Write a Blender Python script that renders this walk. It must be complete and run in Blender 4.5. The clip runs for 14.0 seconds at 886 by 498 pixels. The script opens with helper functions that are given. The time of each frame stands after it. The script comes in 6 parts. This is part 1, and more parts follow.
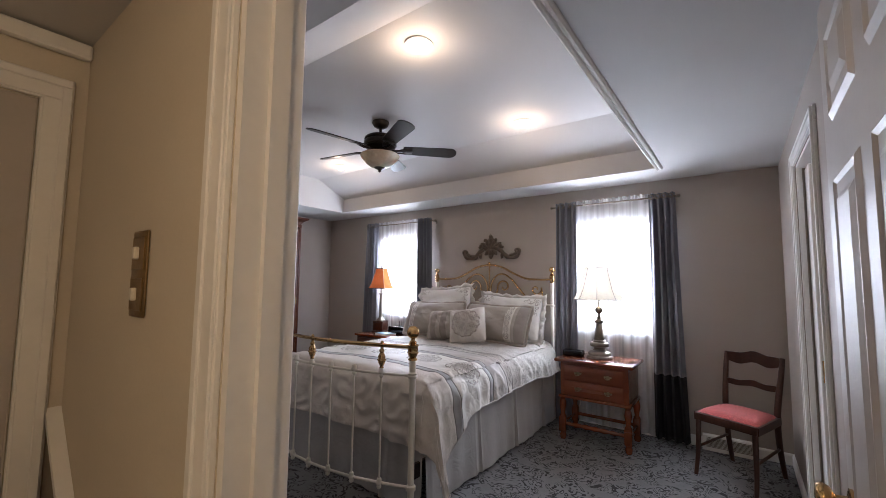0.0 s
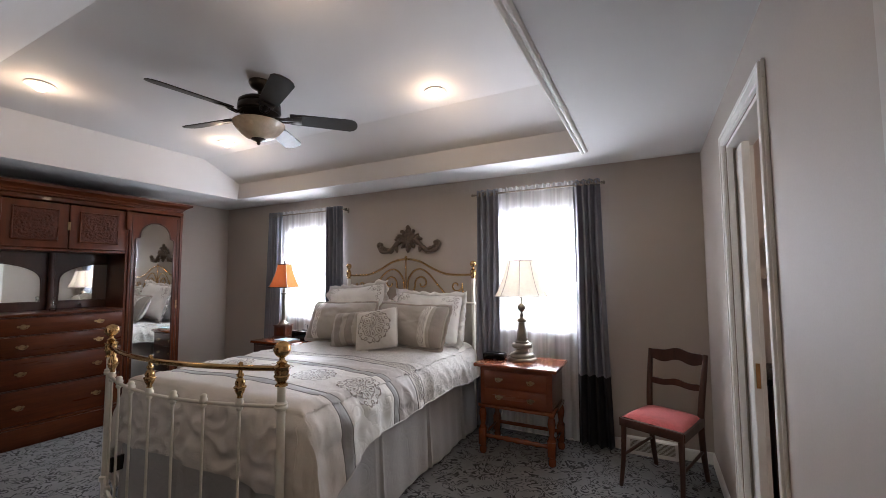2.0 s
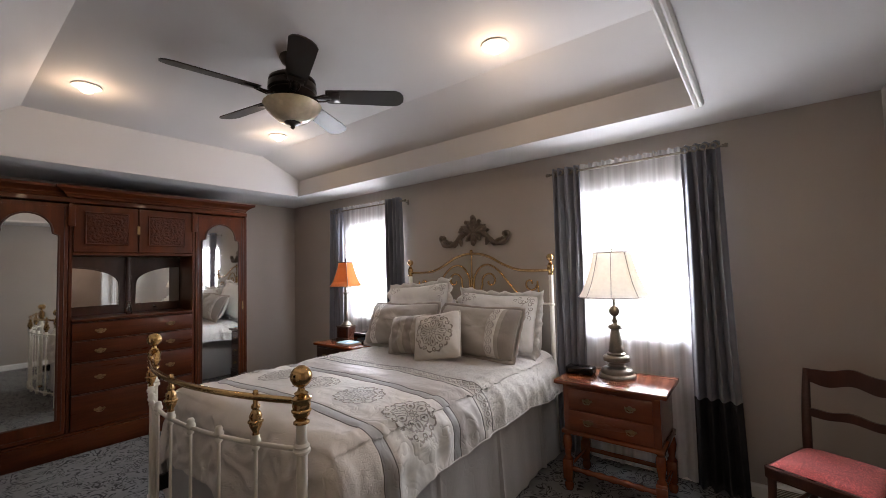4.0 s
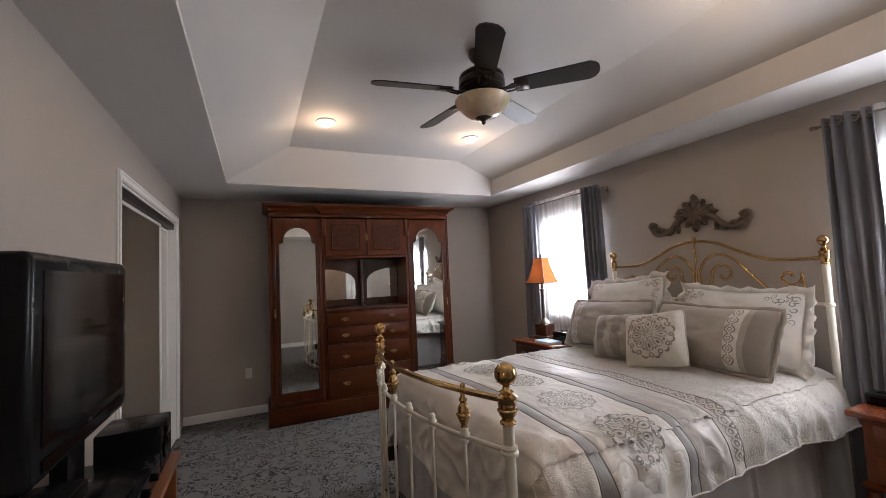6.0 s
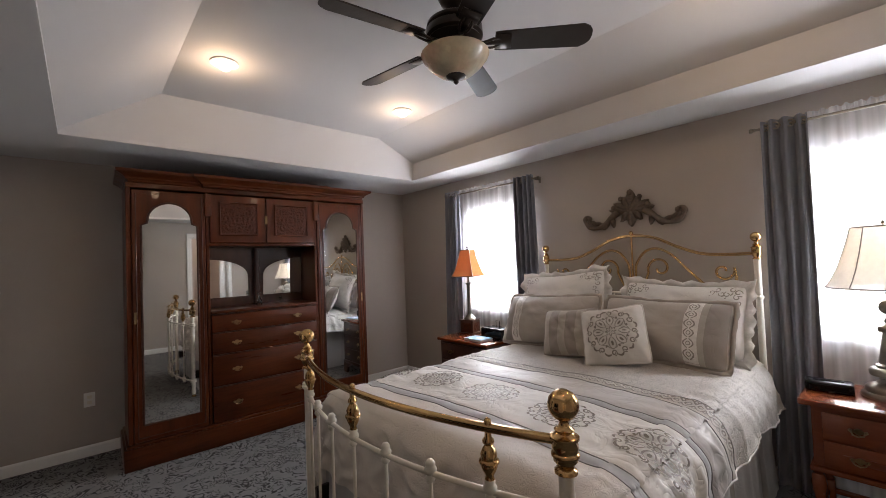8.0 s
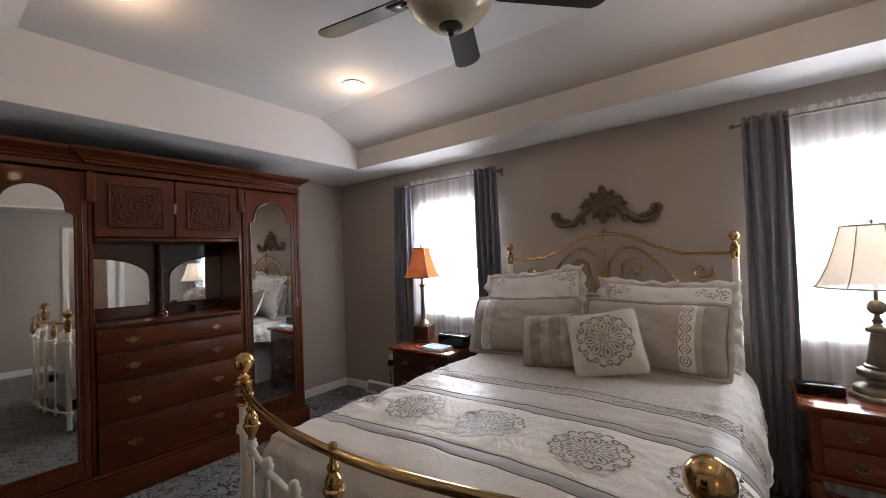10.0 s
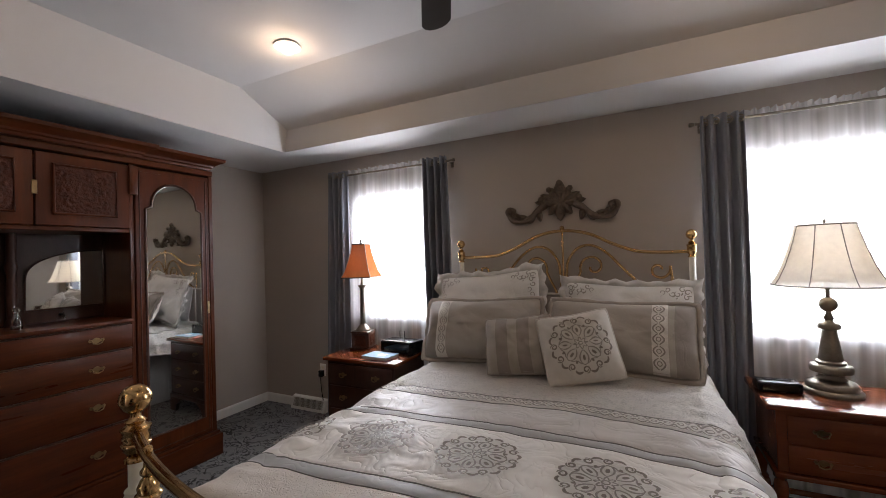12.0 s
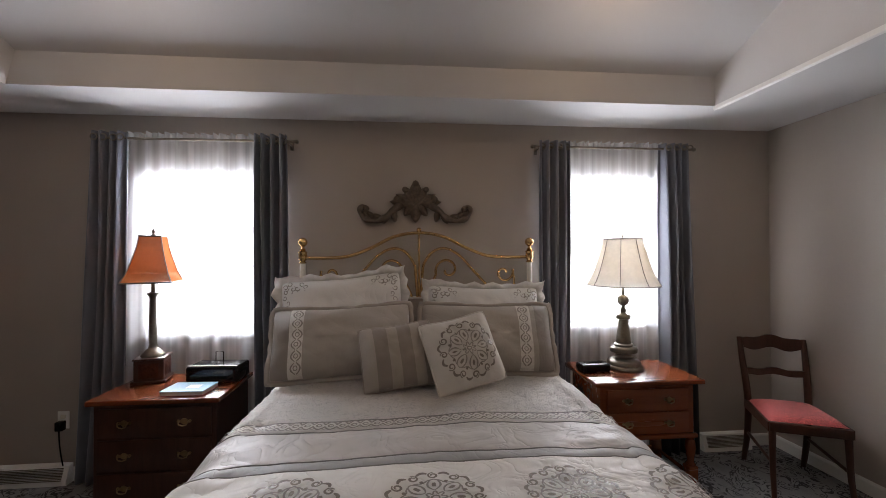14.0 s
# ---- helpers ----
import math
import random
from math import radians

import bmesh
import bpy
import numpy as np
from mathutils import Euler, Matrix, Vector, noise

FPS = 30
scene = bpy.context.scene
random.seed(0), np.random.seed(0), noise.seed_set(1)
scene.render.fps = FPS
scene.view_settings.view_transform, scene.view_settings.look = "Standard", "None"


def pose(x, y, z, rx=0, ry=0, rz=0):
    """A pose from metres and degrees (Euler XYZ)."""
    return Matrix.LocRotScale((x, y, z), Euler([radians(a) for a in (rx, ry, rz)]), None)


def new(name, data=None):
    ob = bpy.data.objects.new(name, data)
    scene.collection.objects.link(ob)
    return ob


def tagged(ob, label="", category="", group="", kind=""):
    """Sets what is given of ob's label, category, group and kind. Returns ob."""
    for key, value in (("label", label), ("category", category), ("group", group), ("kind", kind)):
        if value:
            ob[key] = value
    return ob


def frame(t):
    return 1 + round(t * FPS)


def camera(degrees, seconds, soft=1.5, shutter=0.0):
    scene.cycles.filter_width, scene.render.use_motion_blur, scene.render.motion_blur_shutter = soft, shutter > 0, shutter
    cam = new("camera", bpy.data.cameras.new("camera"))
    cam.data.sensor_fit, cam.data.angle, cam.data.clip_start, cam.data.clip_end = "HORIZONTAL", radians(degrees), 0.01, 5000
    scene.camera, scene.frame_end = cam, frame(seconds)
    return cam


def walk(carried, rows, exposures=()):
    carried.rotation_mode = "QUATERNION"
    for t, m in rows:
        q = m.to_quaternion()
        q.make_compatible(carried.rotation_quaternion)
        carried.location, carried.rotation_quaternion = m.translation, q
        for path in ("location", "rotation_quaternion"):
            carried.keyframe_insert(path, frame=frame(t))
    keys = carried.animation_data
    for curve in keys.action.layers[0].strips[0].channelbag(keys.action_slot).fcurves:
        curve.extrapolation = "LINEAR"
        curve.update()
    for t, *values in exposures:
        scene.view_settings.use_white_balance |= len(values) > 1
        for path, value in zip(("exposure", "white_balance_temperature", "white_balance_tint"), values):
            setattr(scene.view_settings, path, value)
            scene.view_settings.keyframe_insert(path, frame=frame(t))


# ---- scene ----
cam = camera(95.5, 14.0, soft=0.7)
# seconds, x, y, z, yaw, pitch, roll
ROWS = [
    (0, 2.441, -4.350, 1.430, 36.37, 4.62, -0.63),
    (0.5, 2.384, -4.138, 1.442, 26.68, 4.53, -0.52),
    (1, 2.397, -3.989, 1.457, 26.99, 3.98, -0.12),
    (1.5, 2.361, -3.867, 1.455, 27.11, 4.12, 0.02),
    (2, 2.348, -3.777, 1.455, 27.27, 3.79, 0.32),
    (4.5, 2.071, -3.180, 1.500, 43.92, 2.77, 1.88),
    (5, 2.017, -3.142, 1.496, 51.05, 3.03, 2.22),
    (5.5, 2.006, -3.146, 1.485, 58.23, 3.37, 2.49),
    (6, 2.005, -3.203, 1.472, 64.97, 3.60, 2.70),
    (6.5, 1.886, -3.259, 1.463, 70.57, 3.75, 2.80),
    (7, 1.699, -3.328, 1.471, 72.20, 3.66, 2.87),
    (7.5, 1.559, -3.416, 1.472, 64.58, 3.07, 2.64),
    (8, 1.364, -3.320, 1.489, 48.10, 1.80, 2.24),
    (10.5, 0.755, -3.171, 1.500, 36.83, 1.17, 2.28),
    (11, 0.651, -3.103, 1.493, 36.21, 0.92, 2.36),
    (11.5, 0.581, -3.064, 1.490, 34.20, 0.88, 2.29),
    (12, 0.498, -3.042, 1.485, 26.17, 0.94, 1.81),
    (12.5, 0.348, -3.038, 1.506, 15.90, 0.70, 1.08),
    (13, 0.174, -3.031, 1.507, 5.12, 0.74, 0.43),
    (13.5, 0.008, -2.967, 1.497, -1.26, 0.65, 0.21),
    (14, -0.087, -2.896, 1.491, -5.20, 0.62, 0.25),
]
walk(cam, [(t, pose(x, y, z, 90 + pitch, roll, yaw)) for t, x, y, z, yaw, pitch, roll in ROWS],
     [(0.0, 0.44, 6020, 17), (0.7, 0.34, 6300, 16), (2.2, 0.33, 6350, 16), (4.4, 0.10, 6700, 17), (6.0, 0.20, 6700, 17), (7.4, 0.28, 6700, 17),
      (8.4, 0.12, 6700, 17), (10.4, 0.00, 6700, 17), (12.4, -0.25, 6700, 17), (14.0, -0.30, 6700, 17)])

# ---- world and light ----
world = bpy.data.worlds.new("world")
scene.world = world
world.use_nodes = True
sky = world.node_tree.nodes.new("ShaderNodeTexSky")
sky.sky_type = "NISHITA"
sky.sun_disc = False
sky.sun_elevation, sky.sun_rotation = radians(40), radians(200)
world.node_tree.links.new(sky.outputs[0], world.node_tree.nodes["Background"].inputs[0])
world.node_tree.nodes["Background"].inputs[1].default_value = 0.1

WIN = (-1.43, 1.42)          # window centres along the bed wall
BULBS = [(-1.42, -1.23), (-1.42, -2.63), (0.98, -1.23), (0.98, -2.63)]


def lamp(name, kind, m, watts, color, size=0.05, size_y=None):
    data = bpy.data.lights.new(name, kind)
    data.energy, data.color = watts, color
    if kind == "AREA":
        data.shape = "RECTANGLE"
        data.size, data.size_y = size, size_y or size
    else:
        data.shadow_soft_size = size
    ob = new(name, data)
    ob.matrix_world = m
    return ob


for wx in WIN:
    lamp("window_daylight", "AREA", pose(wx, 0.05, 1.50, -82, 0, 0), 58, (0.86, 0.93, 1.0), 0.82, 1.04)
for bx, by in BULBS:
    lamp("ceiling_bulb", "POINT", pose(bx, by, 2.67), 3.3, (1.0, 0.74, 0.49), 0.05)
lamp("table_lamp_bulb", "POINT", pose(1.342, -0.345, 1.40), 0.85, (1.0, 0.78, 0.52), 0.03)
lamp("table_lamp_bulb", "POINT", pose(-1.625, -0.29, 1.44), 0.75, (1.0, 0.70, 0.42), 0.03)
# warm lamp added out of view, placed to light the hall and door jamb
lamp("unseen_hall_bulb", "POINT", pose(2.45, -4.95, 1.82), 9.4, (1.0, 0.73, 0.44), 0.08)
# fill lamp added out of view to brighten the bathroom
lamp("unseen_bath_bulb", "POINT", pose(3.7, -2.0, 2.2), 7, (1.0, 0.88, 0.74), 0.08)


# ---- materials ----
def mat(name, color, rough=0.6, metal=0.0, var=0.12, scale=6.0, fine=90.0, bump=0.15, coat=0.0, stretch=(1, 1, 1), dark=None, sheen=0.0, rvar=0.1, dist=0.004):
    m = bpy.data.materials.new(name)
    m.use_nodes = True
    nt = m.node_tree
    n, l = nt.nodes, nt.links
    b = n["Principled BSDF"]
    co = n.new("ShaderNodeTexCoord")
    mp = n.new("ShaderNodeMapping")
    mp.inputs["Scale"].default_value = stretch
    l.new(co.outputs["Object"], mp.inputs["Vector"])
    big = n.new("ShaderNodeTexNoise")
    big.inputs["Scale"].default_value, big.inputs["Detail"].default_value = scale, 4
    fin = n.new("ShaderNodeTexNoise")
    fin.inputs["Scale"].default_value, fin.inputs["Detail"].default_value = fine, 3
    l.new(mp.outputs[0], big.inputs["Vector"])
    l.new(mp.outputs[0], fin.inputs["Vector"])
    mix = n.new("ShaderNodeMix")
    mix.data_type = "RGBA"
    add = n.new("ShaderNodeMath")
    add.operation = "MULTIPLY_ADD"
    l.new(fin.outputs[0], add.inputs[0])
    add.inputs[1].default_value = 0.5
    l.new(big.outputs[0], add.inputs[2])
    rng = n.new("ShaderNodeMapRange")
    rng.inputs[1].default_value, rng.inputs[2].default_value = 0.45, 1.05
    l.new(add.outputs[0], rng.inputs[0])
    l.new(rng.outputs[0], mix.inputs[0])
    lo = dark or tuple(c * (1 - var) for c in color)
    hi = tuple(min(1, c * (1 + var)) for c in color) if not dark else color
    mix.inputs[6].default_value, mix.inputs[7].default_value = (*lo, 1), (*hi, 1)
    l.new(mix.outputs[2], b.inputs["Base Color"])
    rr = n.new("ShaderNodeMapRange")
    rr.inputs[3].default_value, rr.inputs[4].default_value = max(0.02, rough - rvar), min(1, rough + rvar)
    l.new(big.outputs[0], rr.inputs[0])
    l.new(rr.outputs[0], b.inputs["Roughness"])
    b.inputs["Metallic"].default_value = metal
    b.inputs["Coat Weight"].default_value = coat
    b.inputs["Sheen Weight"].default_value = sheen
    if bump:
        bp = n.new("ShaderNodeBump")
        bp.inputs["Strength"].default_value, bp.inputs["Distance"].default_value = bump, dist
        l.new(fin.outputs[0], bp.inputs["Height"])
        l.new(bp.outputs[0], b.inputs["Normal"])
    return m


def wrinkled(m, scale=9.0, strength=0.5, distance=0.012):
    """Adds soft creases to a cloth."""
    n, l = m.node_tree.nodes, m.node_tree.links
    b = n["Principled BSDF"]
    co = n.new("ShaderNodeTexCoord")
    ns = n.new("ShaderNodeTexNoise")
    ns.inputs["Scale"].default_value, ns.inputs["Detail"].default_value, ns.inputs["Distortion"].default_value = scale, 2.0, 1.2
    l.new(co.outputs["Object"], ns.inputs["Vector"])
    sb = n.new("ShaderNodeMath")
    sb.operation = "SUBTRACT"
    sb.inputs[1].default_value = 0.5
    l.new(ns.outputs[0], sb.inputs[0])
    ab = n.new("ShaderNodeMath")
    ab.operation = "ABSOLUTE"
    l.new(sb.outputs[0], ab.inputs[0])
    rt = n.new("ShaderNodeMath")
    rt.operation = "POWER"
    rt.inputs[1].default_value = 0.6
    l.new(ab.outputs[0], rt.inputs[0])
    bp = n.new("ShaderNodeBump")
    bp.inputs["Strength"].default_value, bp.inputs["Distance"].default_value = strength, distance
    l.new(rt.outputs[0], bp.inputs["Height"])
    if b.inputs["Normal"].links:
        l.new(b.inputs["Normal"].links[0].from_socket, bp.inputs["Normal"])
    l.new(bp.outputs[0], b.inputs["Normal"])
    return m


def tree(m):
    return m.node_tree.nodes, m.node_tree.links, m.node_tree.nodes["Principled BSDF"]


def glow(name, color, strength):
    m = bpy.data.materials.new(name)
    m.use_nodes = True
    n, l, b = tree(m)
    b.inputs["Base Color"].default_value = (*color, 1)
    b.inputs["Emission Color"].default_value = (*color, 1)
    b.inputs["Emission Strength"].default_value = strength
    return m


def cloth_through(name, color, clear, thin, folds=0.0):
    """A thin cloth: part lets light straight through, part scatters it."""
    m = bpy.data.materials.new(name)
    m.use_nodes = True
    n, l, b = tree(m)
    out = n["Material Output"]
    tr = n.new("ShaderNodeBsdfTransparent")
    tl = n.new("ShaderNodeBsdfTranslucent")
    df = n.new("ShaderNodeBsdfDiffuse")
    tl.inputs[0].default_value = df.inputs[0].default_value = (*color, 1)
    m1, m2 = n.new("ShaderNodeMixShader"), n.new("ShaderNodeMixShader")
    m1.inputs[0].default_value = thin
    l.new(df.outputs[0], m1.inputs[1])
    l.new(tl.outputs[0], m1.inputs[2])
    co = n.new("ShaderNodeTexCoord")
    ns = n.new("ShaderNodeTexNoise")
    ns.inputs["Scale"].default_value = 40
    if folds:
        mp = n.new("ShaderNodeMapping")
        mp.inputs["Scale"].default_value = (0.5, 0.02, 0.012)
        l.new(co.outputs["Object"], mp.inputs["Vector"])
        l.new(mp.outputs[0], ns.inputs["Vector"])
    else:
        l.new(co.outputs["Object"], ns.inputs["Vector"])
    rg = n.new("ShaderNodeMapRange")
    rg.inputs[1].default_value, rg.inputs[2].default_value = 0.3, 0.7
    rg.inputs[3].default_value, rg.inputs[4].default_value = clear - 0.04 - folds, clear + 0.04 + folds
    l.new(ns.outputs[0], rg.inputs[0])
    l.new(rg.outputs[0], m2.inputs[0])
    l.new(m1.outputs[0], m2.inputs[1])
    l.new(tr.outputs[0], m2.inputs[2])
    l.new(m2.outputs[0], out.inputs[0])
    return m


WALL = mat("greige_wall_paint", (0.385, 0.335, 0.292), 0.62, var=0.05, scale=1.5, fine=160, bump=0.06, dist=0.002)
CEIL = mat("ceiling_paint", (0.57, 0.555, 0.545), 0.7, var=0.04, scale=1.2, fine=200, bump=0.08, dist=0.002)
TRIM = mat("white_trim_paint", (0.78, 0.77, 0.74), 0.38, var=0.04, scale=5, fine=60, bump=0.04)
CREAM = mat("cream_door_paint", (0.44, 0.405, 0.37), 0.42, var=0.04, scale=4, fine=70, bump=0.05)
HALLWALL = mat("hall_wall_paint", (0.60, 0.54, 0.44), 0.65, var=0.05, scale=2, fine=160, bump=0.06, dist=0.002)
MAHOG = mat("mahogany_wood", (0.105, 0.0235, 0.0052), 0.32, var=0.2, scale=2.4, fine=14, bump=0.05, coat=0.10, stretch=(5, 5, 0.6), dark=(0.042, 0.0090, 0.0030))
MAHOGH = mat("mahogany_drawer_wood", (0.100, 0.0225, 0.0050), 0.31, var=0.2, scale=2.6, fine=14, bump=0.04, coat=0.10, stretch=(0.6, 5, 6), dark=(0.034, 0.0075, 0.0028))
CHERRY = mat("cherry_wood", (0.195, 0.046, 0.013), 0.24, var=0.3, scale=3.0, fine=22, bump=0.04, coat=0.35, stretch=(0.8, 6, 6), dark=(0.13, 0.030, 0.009))
DARKWOOD = mat("dark_walnut_wood", (0.052, 0.019, 0.011), 0.32, var=0.3, scale=4, fine=30, bump=0.04, coat=0.4, stretch=(5, 5, 0.8))
CARVED = mat("carved_mahogany", (0.058, 0.0135, 0.0042), 0.55, var=0.4, scale=26, fine=60, bump=0.7, coat=0.0, dist=0.010)
BRASS = mat("polished_brass", (0.60, 0.385, 0.170), 0.18, 1.0, var=0.12, scale=14, fine=80, bump=0.03, rvar=0.06)
AGEBRASS = mat("aged_brass", (0.31, 0.215, 0.11), 0.36, 1.0, var=0.25, scale=20, fine=90, bump=0.1)
IVORY = mat("ivory_enamel", (0.74, 0.70, 0.60), 0.32, var=0.06, scale=10, fine=60, bump=0.03)
PEWTER = mat("antique_pewter_brass", (0.20, 0.178, 0.145), 0.36, 0.9, var=0.25, scale=14, fine=80, bump=0.08)
BRONZE = mat("oil_rubbed_bronze", (0.035, 0.027, 0.022), 0.34, 0.6, var=0.25, scale=10, fine=60, bump=0.05)
BLADE = mat("dark_fan_blade", (0.022, 0.016, 0.013), 0.46, var=0.25, scale=6, fine=40, bump=0.04, stretch=(1, 6, 1), coat=0.05)
BLACK = mat("black_plastic", (0.007, 0.007, 0.008), 0.25, var=0.2, scale=10, fine=120, bump=0.03, coat=0.0)
SCREEN = mat("dark_screen_glass", (0.005, 0.005, 0.006), 0.08, var=0.1, scale=3, fine=30, bump=0, coat=0.0, rvar=0.02)
BLACK.node_tree.nodes["Principled BSDF"].inputs["Specular IOR Level"].default_value = 0.16
for _m in (SCREEN, BLADE, DARKWOOD):
    _m.node_tree.nodes["Principled BSDF"].inputs["Specular IOR Level"].default_value = 0.28
for _m in (MAHOG, MAHOGH, CARVED):
    _m.node_tree.nodes["Principled BSDF"].inputs["Specular IOR Level"].default_value = 0.2
CURT = mat("blue_grey_drape", (0.140, 0.149, 0.180), 0.75, var=0.12, scale=5, fine=260, bump=0.3, sheen=0.3, dist=0.002)
CURTDARK = mat("black_drape_band", (0.014, 0.014, 0.017), 0.85, var=0.15, scale=5, fine=260, bump=0.3, dist=0.002)
CHROME = mat("chrome", (0.75, 0.76, 0.78), 0.12, 1.0, var=0.05, scale=10, fine=50, bump=0)
SHEER = cloth_through("white_sheer_voile", (0.90, 0.92, 0.95), 0.46, 0.50, 0.14)
MIRROR = mat("silvered_mirror", (0.86, 0.88, 0.87), 0.02, 1.0, var=0.01, scale=4, fine=30, bump=0, rvar=0.01)
CLOSETMIRROR = mat("closet_mirror", (0.80, 0.78, 0.74), 0.03, 1.0, var=0.01, scale=4, fine=30, bump=0, rvar=0.01)
OUTSIDE = glow("overcast_daylight", (0.93, 0.97, 1.0), 3.2)


def carpet():
    m = mat("scroll_carpet", (0.172, 0.172, 0.172), 0.95, var=0.22, scale=9, fine=240, bump=0.6, sheen=0.04)
    n, l, b = tree(m)
    co = n.new("ShaderNodeTexCoord")
    ns = n.new("ShaderNodeTexNoise")
    ns.inputs["Scale"].default_value, ns.inputs["Detail"].default_value, ns.inputs["Distortion"].default_value = 8.8, 0.0, 2.8
    l.new(co.outputs["Object"], ns.inputs["Vector"])
    mul = n.new("ShaderNodeMath")
    mul.operation = "MULTIPLY"
    mul.inputs[1].default_value = 3.4
    l.new(ns.outputs[0], mul.inputs[0])
    pp = n.new("ShaderNodeMath")
    pp.operation = "PINGPONG"
    pp.inputs[1].default_value = 0.5
    l.new(mul.outputs[0], pp.inputs[0])
    thr = n.new("ShaderNodeMapRange")
    thr.inputs[1].default_value, thr.inputs[2].default_value = 0.160, 0.185
    thr.inputs[3].default_value, thr.inputs[4].default_value = 1, 0
    l.new(pp.outputs[0], thr.inputs[0])
    vor = n.new("ShaderNodeTexNoise")
    vor.inputs["Scale"].default_value, vor.inputs["Detail"].default_value = 9, 0
    l.new(co.outputs["Object"], vor.inputs["Vector"])
    gap = n.new("ShaderNodeMapRange")
    gap.inputs[1].default_value, gap.inputs[2].default_value = 0.36, 0.42
    l.new(vor.outputs[0], gap.inputs[0])
    both = n.new("ShaderNodeMath")
    both.operation = "MULTIPLY"
    l.new(thr.outputs[0], both.inputs[0])
    l.new(gap.outputs[0], both.inputs[1])
    old = b.inputs["Base Color"].links[0].from_socket
    mx = n.new("ShaderNodeMix")
    mx.data_type = "RGBA"
    l.new(both.outputs[0], mx.inputs[0])
    l.new(old, mx.inputs[6])
    mx.inputs[7].default_value = (0.016, 0.015, 0.015, 1)
    l.new(mx.outputs[2], b.inputs["Base Color"])
    return m


CARPET = carpet()


# ---- mesh helpers ----
def part(name, bm, material, parent=None, label="", smooth=True):
    me = bpy.data.meshes.new(name)
    bmesh.ops.recalc_face_normals(bm, faces=bm.faces)
    for f in bm.faces:
        f.smooth = smooth
    bm.to_mesh(me)
    bm.free()
    me.materials.append(material)
    if smooth:
        me.set_sharp_from_angle(angle=radians(28 if len(me.polygons) <= 100 else 60))
    ob = new(name, me)
    ob.parent = parent
    if label:
        ob["label"] = label
    return ob


def thing(name, m, label, category, group="", kind=""):
    ob = new(name)
    ob.empty_display_size = 0.1
    ob.matrix_world = m
    return tagged(ob, label, category, group, kind)


def add_box(bm, x0, x1, y0, y1, z0, z1, bevel=0.0, seg=1, m=None):
    r = bmesh.ops.create_cube(bm, size=1)
    vs = r["verts"]
    for v in vs:
        v.co = Vector((x0 + (v.co.x + 0.5) * (x1 - x0), y0 + (v.co.y + 0.5) * (y1 - y0), z0 + (v.co.z + 0.5) * (z1 - z0)))
    if bevel:
        es = list({e for v in vs for e in v.link_edges})
        out = bmesh.ops.bevel(bm, geom=es, offset=bevel, segments=seg, affect="EDGES", profile=0.5)
        vs = list({v for f in out["faces"] for v in f.verts} | {v for v in vs if v.is_valid})
    if m is not None:
        bmesh.ops.transform(bm, matrix=m, verts=vs)
    return bm


def box(x0, x1, y0, y1, z0, z1, bevel=0.0, seg=1, m=None):
    return add_box(bmesh.new(), x0, x1, y0, y1, z0, z1, bevel, seg, m)


def add_lathe(bm, profile, seg=20, m=None):
    """Turn (radius, height) pairs about z."""
    seg = max(seg, 16)
    rings = []
    for r, z in profile:
        if r < 1e-5:
            rings.append([bm.verts.new((0, 0, z))])
        else:
            rings.append([bm.verts.new((r * math.cos(2 * math.pi * i / seg), r * math.sin(2 * math.pi * i / seg), z)) for i in range(seg)])
    for a, b in zip(rings, rings[1:]):
        for i in range(seg):
            j = (i + 1) % seg
            if len(a) == 1 and len(b) == 1:
                continue
            if len(a) == 1:
                bm.faces.new((a[0], b[j], b[i]))
            elif len(b) == 1:
                bm.faces.new((a[i], a[j], b[0]))
            else:
                bm.faces.new((a[i], a[j], b[j], b[i]))
    if m is not None:
        bmesh.ops.transform(bm, matrix=m, verts=[v for r in rings for v in r])
    return bm


def lathe(profile, seg=20, m=None):
    return add_lathe(bmesh.new(), profile, seg, m)


def add_tube(bm, pts, r, seg=8, caps=True):
    pts, seg = [Vector(p) for p in pts], max(seg, 14)
    rings, up = [], None
    for i, p in enumerate(pts):
        d = (pts[min(i + 1, len(pts) - 1)] - pts[max(i - 1, 0)]).normalized()
        if up is None:
            up = Vector((0, 0, 1)) if abs(d.z) < 0.9 else Vector((1, 0, 0))
        side = d.cross(up).normalized()
        up = side.cross(d).normalized()
        rad = r(i / (len(pts) - 1)) if callable(r) else r
        rings.append([bm.verts.new(p + rad * (math.cos(2 * math.pi * k / seg) * side + math.sin(2 * math.pi * k / seg) * up)) for k in range(seg)])
    for a, b in zip(rings, rings[1:]):
        for k in range(seg):
            bm.faces.new((a[k], a[(k + 1) % seg], b[(k + 1) % seg], b[k]))
    if caps:
        bm.faces.new(rings[0][::-1])
        bm.faces.new(rings[-1])
    return bm


def tube(pts, r, seg=8, caps=True):
    return add_tube(bmesh.new(), pts, r, seg, caps)


def add_grid(bm, nu, nv, f):
    g = [[bm.verts.new(f(i / nu, j / nv)) for j in range(nv + 1)] for i in range(nu + 1)]
    for i in range(nu):
        for j in range(nv):
            bm.faces.new((g[i][j], g[i + 1][j], g[i + 1][j + 1], g[i][j + 1]))
    return bm


def grid(nu, nv, f):
    return add_grid(bmesh.new(), nu, nv, f)


def add_poly(bm, pts, m=None):
    vs = [bm.verts.new(p) for p in pts]
    return bm.faces.new(vs)


